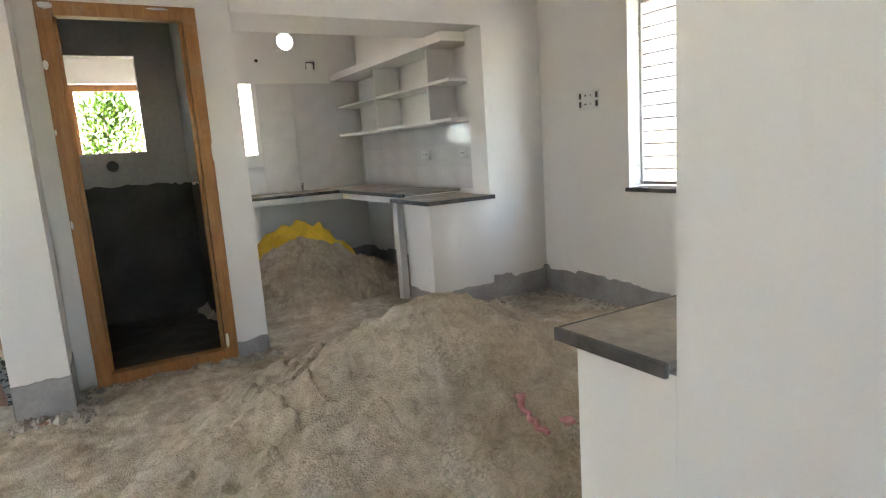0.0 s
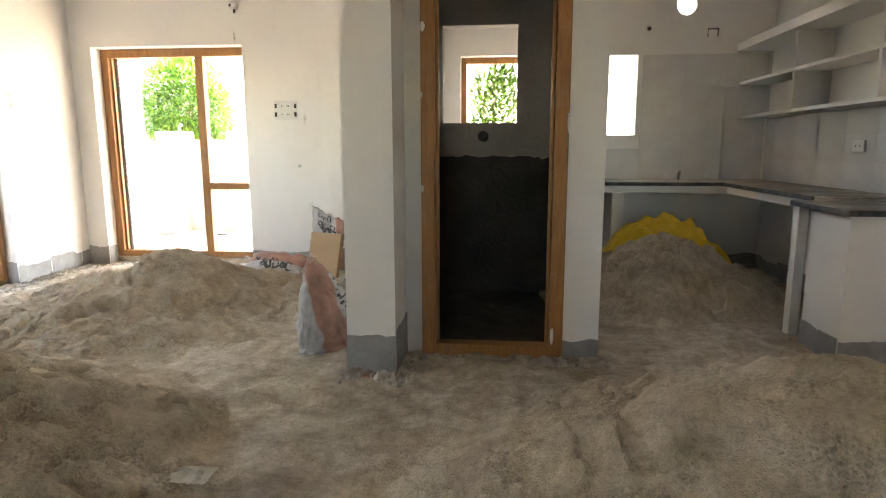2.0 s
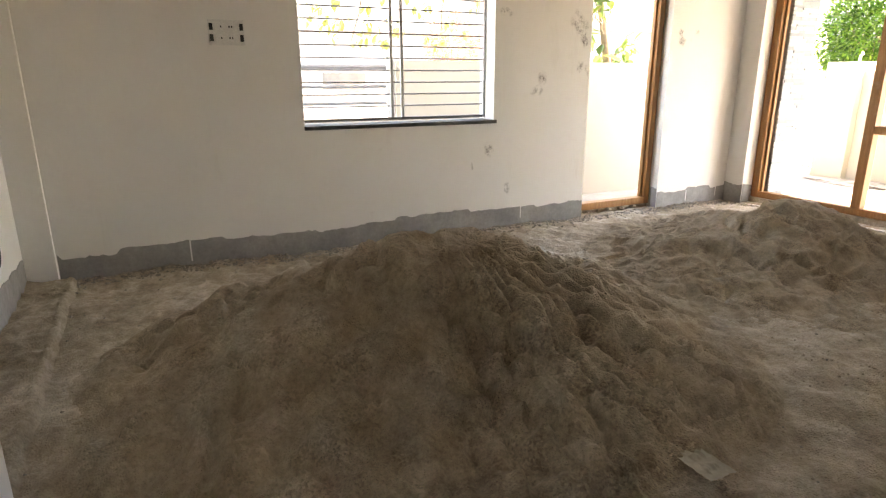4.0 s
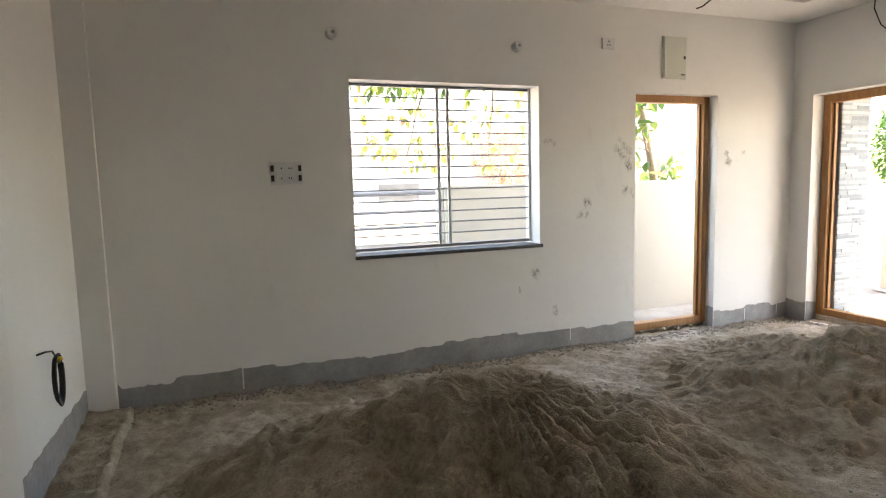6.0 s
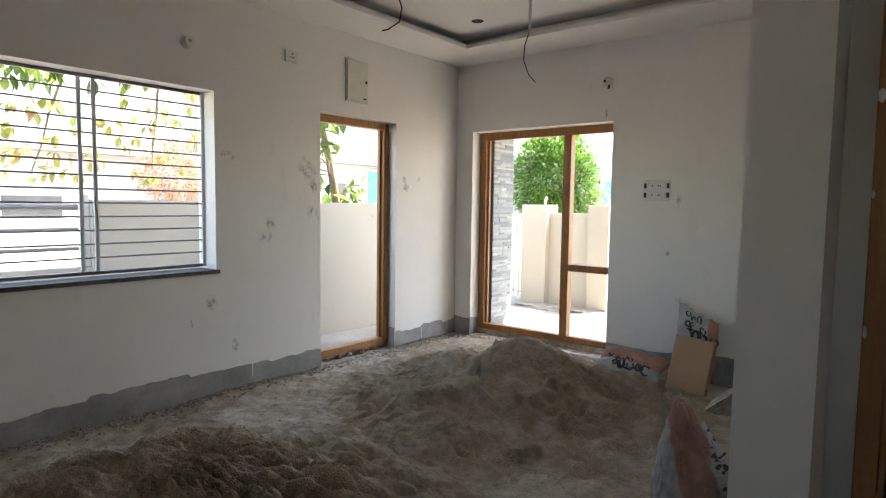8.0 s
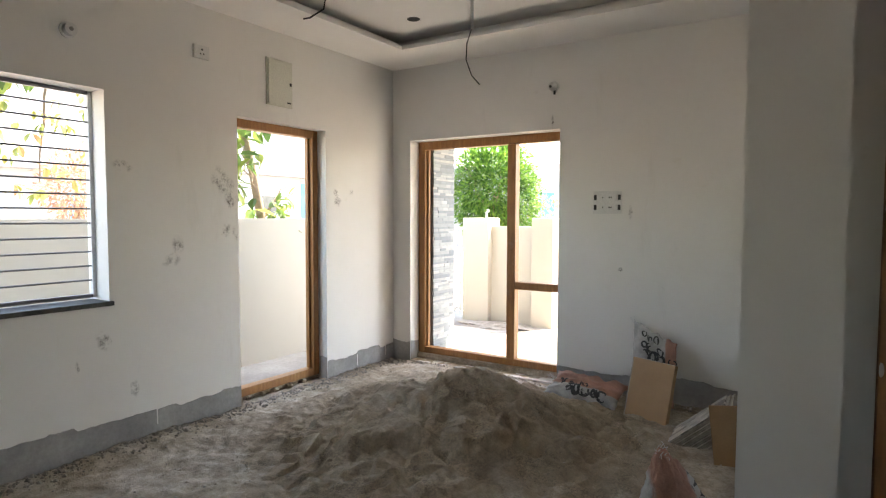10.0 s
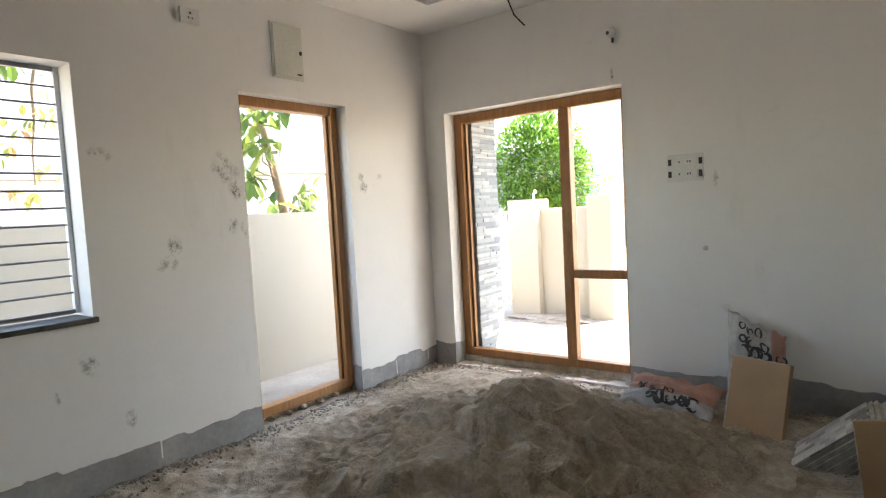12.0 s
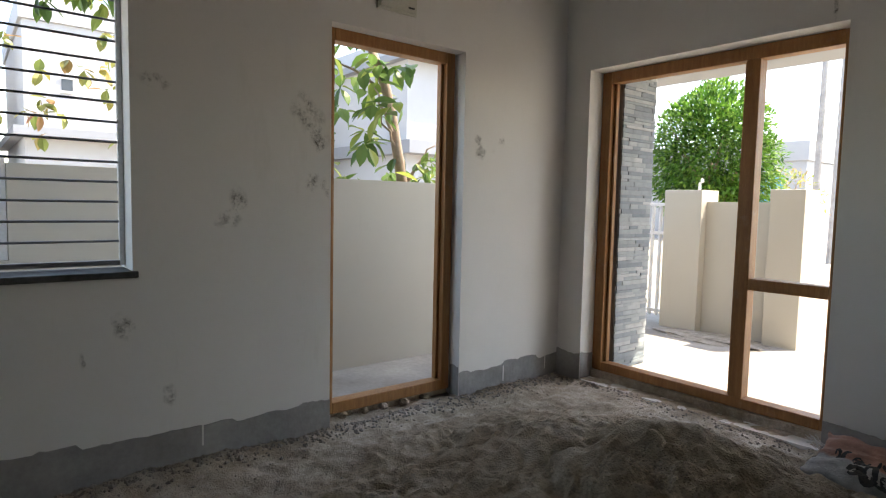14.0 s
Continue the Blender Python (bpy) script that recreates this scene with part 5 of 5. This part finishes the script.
def broadleaf_tree():
    rnd = random.Random(3)
    t = thing("broadleaf_tree", "leaning broad-leaved tree behind the compound wall", "tree", at=(0, 0, 0))
    trunk_pts = [(-5.62, 5.92, -0.1), (-5.60, 5.80, 0.9), (-5.52, 5.645, 1.45), (-5.50, 5.525, 1.95), (-5.49, 5.45, 2.2), (-5.49, 5.32, 2.46), (-5.5, 5.1, 3.0), (-5.5, 4.7, 3.6)]
    part("trunk", tube(trunk_pts, 0.055, 10, taper=0.032), M_BARK, t, smooth=True)
    limbs = [((-5.52, 5.58, 1.75), (-5.30, 5.20, 2.15)), ((-5.55, 5.70, 1.5), (-5.42, 5.35, 1.95)), ((-5.5, 5.5, 2.1), (-5.6, 5.0, 2.4)), ((-5.5, 5.1, 3.0), (-5.4, 2.5, 2.95)), ((-5.5, 5.1, 3.0), (-5.9, 6.2, 3.3)),
             ((-5.5, 4.7, 3.6), (-6.4, 3.2, 3.3)), ((-5.4, 2.5, 2.95), (-5.45, 0.6, 2.75)), ((-5.55, 5.72, 1.40), (-5.45, 5.95, 1.75)), ((-5.45, 3.6, 3.0), (-5.9, 3.6, 1.7)), ((-5.42, 2.9, 2.97), (-5.9, 2.6, 1.6)), ((-5.43, 1.6, 2.85), (-5.9, 2.0, 1.8))]
    for a, b in limbs:
        part("branch", tube(limb_curve(a, b, 0.04, rnd), 0.020, 6, taper=0.006), M_BARK, t, smooth=True)
    big = bmesh.new()
    for _ in range(44):   # leaves round the trunk behind the side door
        y, z = rnd.uniform(4.75, 5.75), rnd.uniform(1.25, 2.75)
        if y > 5.5 and z > 1.7:
            continue
        p = Vector((rnd.uniform(-5.75, -5.25), y, z))
        sprig(big, rnd, p, Vector((rnd.uniform(-1, 1), rnd.uniform(-1, .4), rnd.uniform(-.4, .6))), 5, 0.22, 0.075, 0.7)
    for _ in range(10):
        p = Vector((rnd.uniform(-5.6, -5.3), rnd.uniform(5.7, 6.02), rnd.uniform(1.3, 1.65)))
        sprig(big, rnd, p, Vector((rnd.uniform(-1, 1), rnd.uniform(-1, 1), 0.3)), 4, 0.16, 0.06, 0.5)
    for k in range(110):   # the fringe hanging over the window
        y = rnd.uniform(0.9, 2.35) if k < 92 else rnd.uniform(2.35, 3.1)
        p = Vector((rnd.uniform(-5.75, -5.3), y, rnd.uniform(2.30, 2.9)))
        sprig(big, rnd, p, Vector((rnd.uniform(-.5, .5), rnd.uniform(-.6, .6), -0.8)), 5, 0.165, 0.050, 0.9)
    for _ in range(30):
        p = Vector((rnd.uniform(-5.75, -5.3), rnd.uniform(3.0, 3.5), rnd.uniform(2.45, 2.9)))
        sprig(big, rnd, p, Vector((rnd.uniform(-.5, .5), rnd.uniform(-.6, .6), -0.8)), 4, 0.17, 0.050, 0.9)
    for _ in range(60):
        p = Vector((rnd.uniform(-6.6, -5.2), rnd.uniform(2.5, 6.3), rnd.uniform(2.95, 3.9)))
        sprig(big, rnd, p, Vector((rnd.uniform(-1, 1), rnd.uniform(-1, 1), 0.2)), 6, 0.17, 0.06, 0.6)
    part("crown", big, M_LEAFBIG, t, "long green leaves")
    dry = bmesh.new()
    for a, b in limbs[-3:]:
        for i in range(30):
            p = Vector(a).lerp(Vector(b), rnd.uniform(0.45, 1.02)) + Vector((rnd.uniform(-.3, .3), rnd.uniform(-.42, .42), rnd.uniform(-.25, .25)))
            sprig(dry, rnd, p, Vector((rnd.uniform(-1, 1), rnd.uniform(-1, 1), -0.2)), 4, 0.115, 0.042, 0.6)
    part("dry_leaves", dry, M_LEAFDRY, t, "yellow and rust coloured leaves")


def round_tree(name, label, cx, cy, rx, ry, z0, z1, leaves, size, material, seed, trunk=0.05, gap=0.0):
    """A clipped tree: trunk, limbs and a dense uneven crown of small leaves."""
    rnd = random.Random(seed)
    t = thing(name, label, "tree")
    zc, rz = (z0 + z1) / 2, (z1 - z0) / 2
    part("trunk", tube([(cx, cy, -0.12), (cx + 0.03, cy, z0 * 0.5), (cx - 0.02, cy + 0.02, z0), (cx, cy, zc)], trunk, 8, taper=trunk * 0.5), M_BARK, t, smooth=True)
    for k in range(7):
        a = k * 0.9
        part("limb", tube(limb_curve((cx, cy, z0 + 0.1 * k * rz), (cx + rx * 0.7 * math.cos(a), cy + ry * 0.7 * math.sin(a), zc + rz * rnd.uniform(-.3, .7)), 0.03, rnd), trunk * 0.4, 5, taper=0.006), M_BARK, t, smooth=True)
    bm = bmesh.new()
    for _ in range(leaves):
        d = Vector((rnd.gauss(0, 1), rnd.gauss(0, 1), rnd.gauss(0, 1))).normalized()
        lump = 1 + 0.20 * noise.noise(d * 2.2 + Vector((seed, 0, 0))) + 0.10 * noise.noise(d * 6 + Vector((0, seed, 0)))
        if noise.noise(d * 4.5 + Vector((seed, seed, 0))) < -0.45 + gap and rnd.random() < 0.7:
            continue
        r = lump * (rnd.random() ** 0.28)
        p = Vector((cx + d.x * rx * r, cy + d.y * ry * r, zc + d.z * rz * r))
        way = d + Vector((rnd.uniform(-.9, .9), rnd.uniform(-.9, .9), rnd.uniform(-.7, .7)))
        leaf(bm, p, way, Vector((rnd.uniform(-.5, .5), rnd.uniform(-.5, .5), 1)), size * rnd.uniform(0.6, 1.2), size * 0.34)
    part("crown", bm, material, t, "dense crown of small leaves")


clad_pier()
broadleaf_tree()
round_tree("clipped_tree", "dense bright green rounded tree behind the front wall", -4.46, 9.15, 0.68, 0.66, 0.95, 2.62, 16000, 0.085, M_LEAFBUSH, 5)
round_tree("shrub", "thin pale green shrub beyond the front wall", -4.55, 11.4, 0.5, 0.45, 0.9, 1.8, 700, 0.09, M_LEAFDRY, 9, 0.03, 0.3)
round_tree("dry_bush", "reddish dry bush beyond the compound wall", -12.0, 6.85, 0.62, 0.6, 1.2, 2.65, 2200, 0.13, M_LEAFRED, 12, 0.05, 0.25)
round_tree("utility_shrub", "tall green shrub outside the utility window", 0.28, 7.15, 0.34, 0.30, 0.5, 2.2, 6000, 0.09, M_LEAFBUSH, 15, 0.04, 0.25)


# ---- houses in the distance ----
def house(name, label, x0, y0, x1, y1, storeys, face, wins, body, bands):
    """A flat-roofed house. face: 'x' or 'y' side that is seen; wins: (u, z, w, h, material)."""
    t = thing(name, label, "house")
    h = 3.1 * storeys
    part("wall", box(x0, y0, -0.12, x1, y1, h, 0.02), body, t)
    part("parapet", box(x0 - 0.08, y0 - 0.08, h, x1 + 0.08, y1 + 0.08, h + 0.75, 0.02), body, t)
    for z, hh in bands:
        part("sunshade", box(x0 - (0.0 if face == "x" else 0.3), y0 - (0.6 if face == "y" else 0.3), z, x1 + (0.6 if face == "x" else 0.3), y1 + 0.3, z + hh, 0.01), M_HOUSEGREY, t, "grey concrete band")
    for u, z, w, hh, m in wins:
        f = 0.07
        if face == "x":
            win = part("window", box(x1 - 0.02, u, z, x1 + 0.03, u + w, z + hh), m, t)
            part("sill", box(x1 + 0.03, u - f, z - f, x1 + 0.06, u + w + f, z), M_HOUSE, win)
            part("lintel", box(x1 + 0.03, u - f, z + hh, x1 + 0.06, u + w + f, z + hh + f), M_HOUSE, win)
        else:
            win = part("window", box(u, y0 - 0.03, z, u + w, y0 + 0.02, z + hh), m, t)
            part("sill", box(u - f, y0 - 0.06, z - f, u + w + f, y0 - 0.03, z), M_HOUSE, win)
            part("lintel", box(u - f, y0 - 0.06, z + hh, u + w + f, y0 - 0.03, z + hh + f), M_HOUSE, win)


# The first, low dark panel stands for the shade inside a car porch.
house("house", "white two-storey house with a dark panel for its shaded car porch", -30, 4.0, -22, 12.5, 2, "x",
      [(6.6, 0.75, 1.65, 0.72, M_WIN_PORCH_DARK), (11.3, 1.0, 0.5, 1.1, M_BLUE), (4.93, 4.3, 0.28, 0.34, M_WIN_PORCH_DARK), (8.6, 4.3, 0.8, 1.0, M_HOUSEGREY)], M_HOUSE, [(2.9, 0.25)])
house("house", "white house with a grey balcony band and louvred windows", -26, 14.5, -18, 22.0, 2, "x",
      [(16.25, 1.5, 0.75, 0.65, M_WIN_PORCH_DARK), (18.25, 0.9, 0.5, 1.8, M_BLUE), (15.9, 3.65, 0.9, 0.22, M_HOUSEGREY), (19.4, 4.4, 1.2, 1.0, M_WIN_PORCH_DARK)], M_HOUSE, [(2.9, 0.45), (6.1, 0.25)])
house("house", "low white house with one dark window", -34, -6.0, -24, 2.6, 2, "x", [(1.2, 4.0, 0.9, 0.9, M_WIN_PORCH_DARK), (-2.5, 4.0, 1.2, 1.2, M_WIN_PORCH_DARK), (-1.5, 1.0, 1.4, 1.2, M_WIN_PORCH_DARK)], M_HOUSE, [])
# Placed this near so that its bulk shades the east passage and dining window.
house("neighbour_house", "tall white neighbouring house close beside the plot", 6.0, -4.0, 12.0, 14.0, 2, "y", [], M_HOUSE, [])
nw = thing("neighbour_window", "brown framed window of the neighbouring house", "window", kind="structure")
for a, b, c, d in ((3.2, 1.40, 4.1, 1.45), (3.2, 2.15, 4.1, 2.20), (3.2, 1.45, 3.25, 2.15), (4.05, 1.45, 4.1, 2.15), (3.63, 1.45, 3.67, 2.15)):
    part("frame_piece", box(5.95, a, b, 6.0, c, d, 0.004), M_WOOD, nw)
part("pane", box(5.975, 3.25, 1.45, 5.998, 4.05, 2.15), M_WIN_PORCH_DARK, nw)
house("shed", "long white shed with a blue door beyond the road", -16.5, 27.0, -10.0, 33.0, 1, "y", [(-11.6, 0.9, 0.8, 1.6, M_BLUE)], M_HOUSE, [])
for x, y in ((-7.2, 20.0), (-6.75, 20.0)):
    p = thing("utility_pole", "slim grey concrete utility pole by the road", "utility pole", "utility poles", at=(x, y, -0.12))
    part("shaft", tube([(0, 0, 0), (0.05, 0, 7.2)], 0.10, 8, taper=0.06), M_CEMENT, p)
    part("cross_arm", box(-0.6, -0.04, 6.6, 0.6, 0.04, 6.7, 0.005), M_METAL, p)


# ---- kitchen wall tiles ----
def tiles(name, label, axis, face, out, u0, u1, z0, z1, tw, th, skip=None):
    t = thing(name, label, "wall tiles", kind="structure")
    meshes = {}
    z = z0
    while z < z1 - 0.02:
        h = min(th, z1 - z)
        u = u0
        while u < u1 - 0.02:
            w = min(tw, u1 - u)
            if not (skip and u + w > skip[0] and u < skip[1] and z + h > skip[2] and z < skip[3]):
                key = (round(w, 3), round(h, 3))
                if key not in meshes:
                    g, d = 0.0004, 0.006
                    bm = box(0, g, g, d * out, key[0] - g, key[1] - g) if axis == "x" else box(g, 0, g, key[0] - g, d * out, key[1] - g)
                    bmesh.ops.recalc_face_normals(bm, faces=bm.faces)
                    me = bpy.data.meshes.new("tile")
                    bm.to_mesh(me)
                    bm.free()
                    me.materials.append(M_TILEWHITE)
                    meshes[key] = me
                ob = new("tile", meshes[key])
                ob.parent = t
                ob.location = (face + out * 0.002, u, z) if axis == "x" else (u, face + out * 0.002, z)
            u += tw
        z += th


tiles("wall_tiles_east", "glossy white tiles above the kitchen worktop", "x", 2.83, -1, 3.73, 6.19, 0.875, 1.44, 0.38, 0.19)
tiles("wall_tiles_north", "pale glossy tiles on the kitchen window wall", "y", 6.2, -1, 0.90, 2.815, 0.875, 2.04, 0.38, 0.29, (0.98, 1.64, 1.27, 2.06))
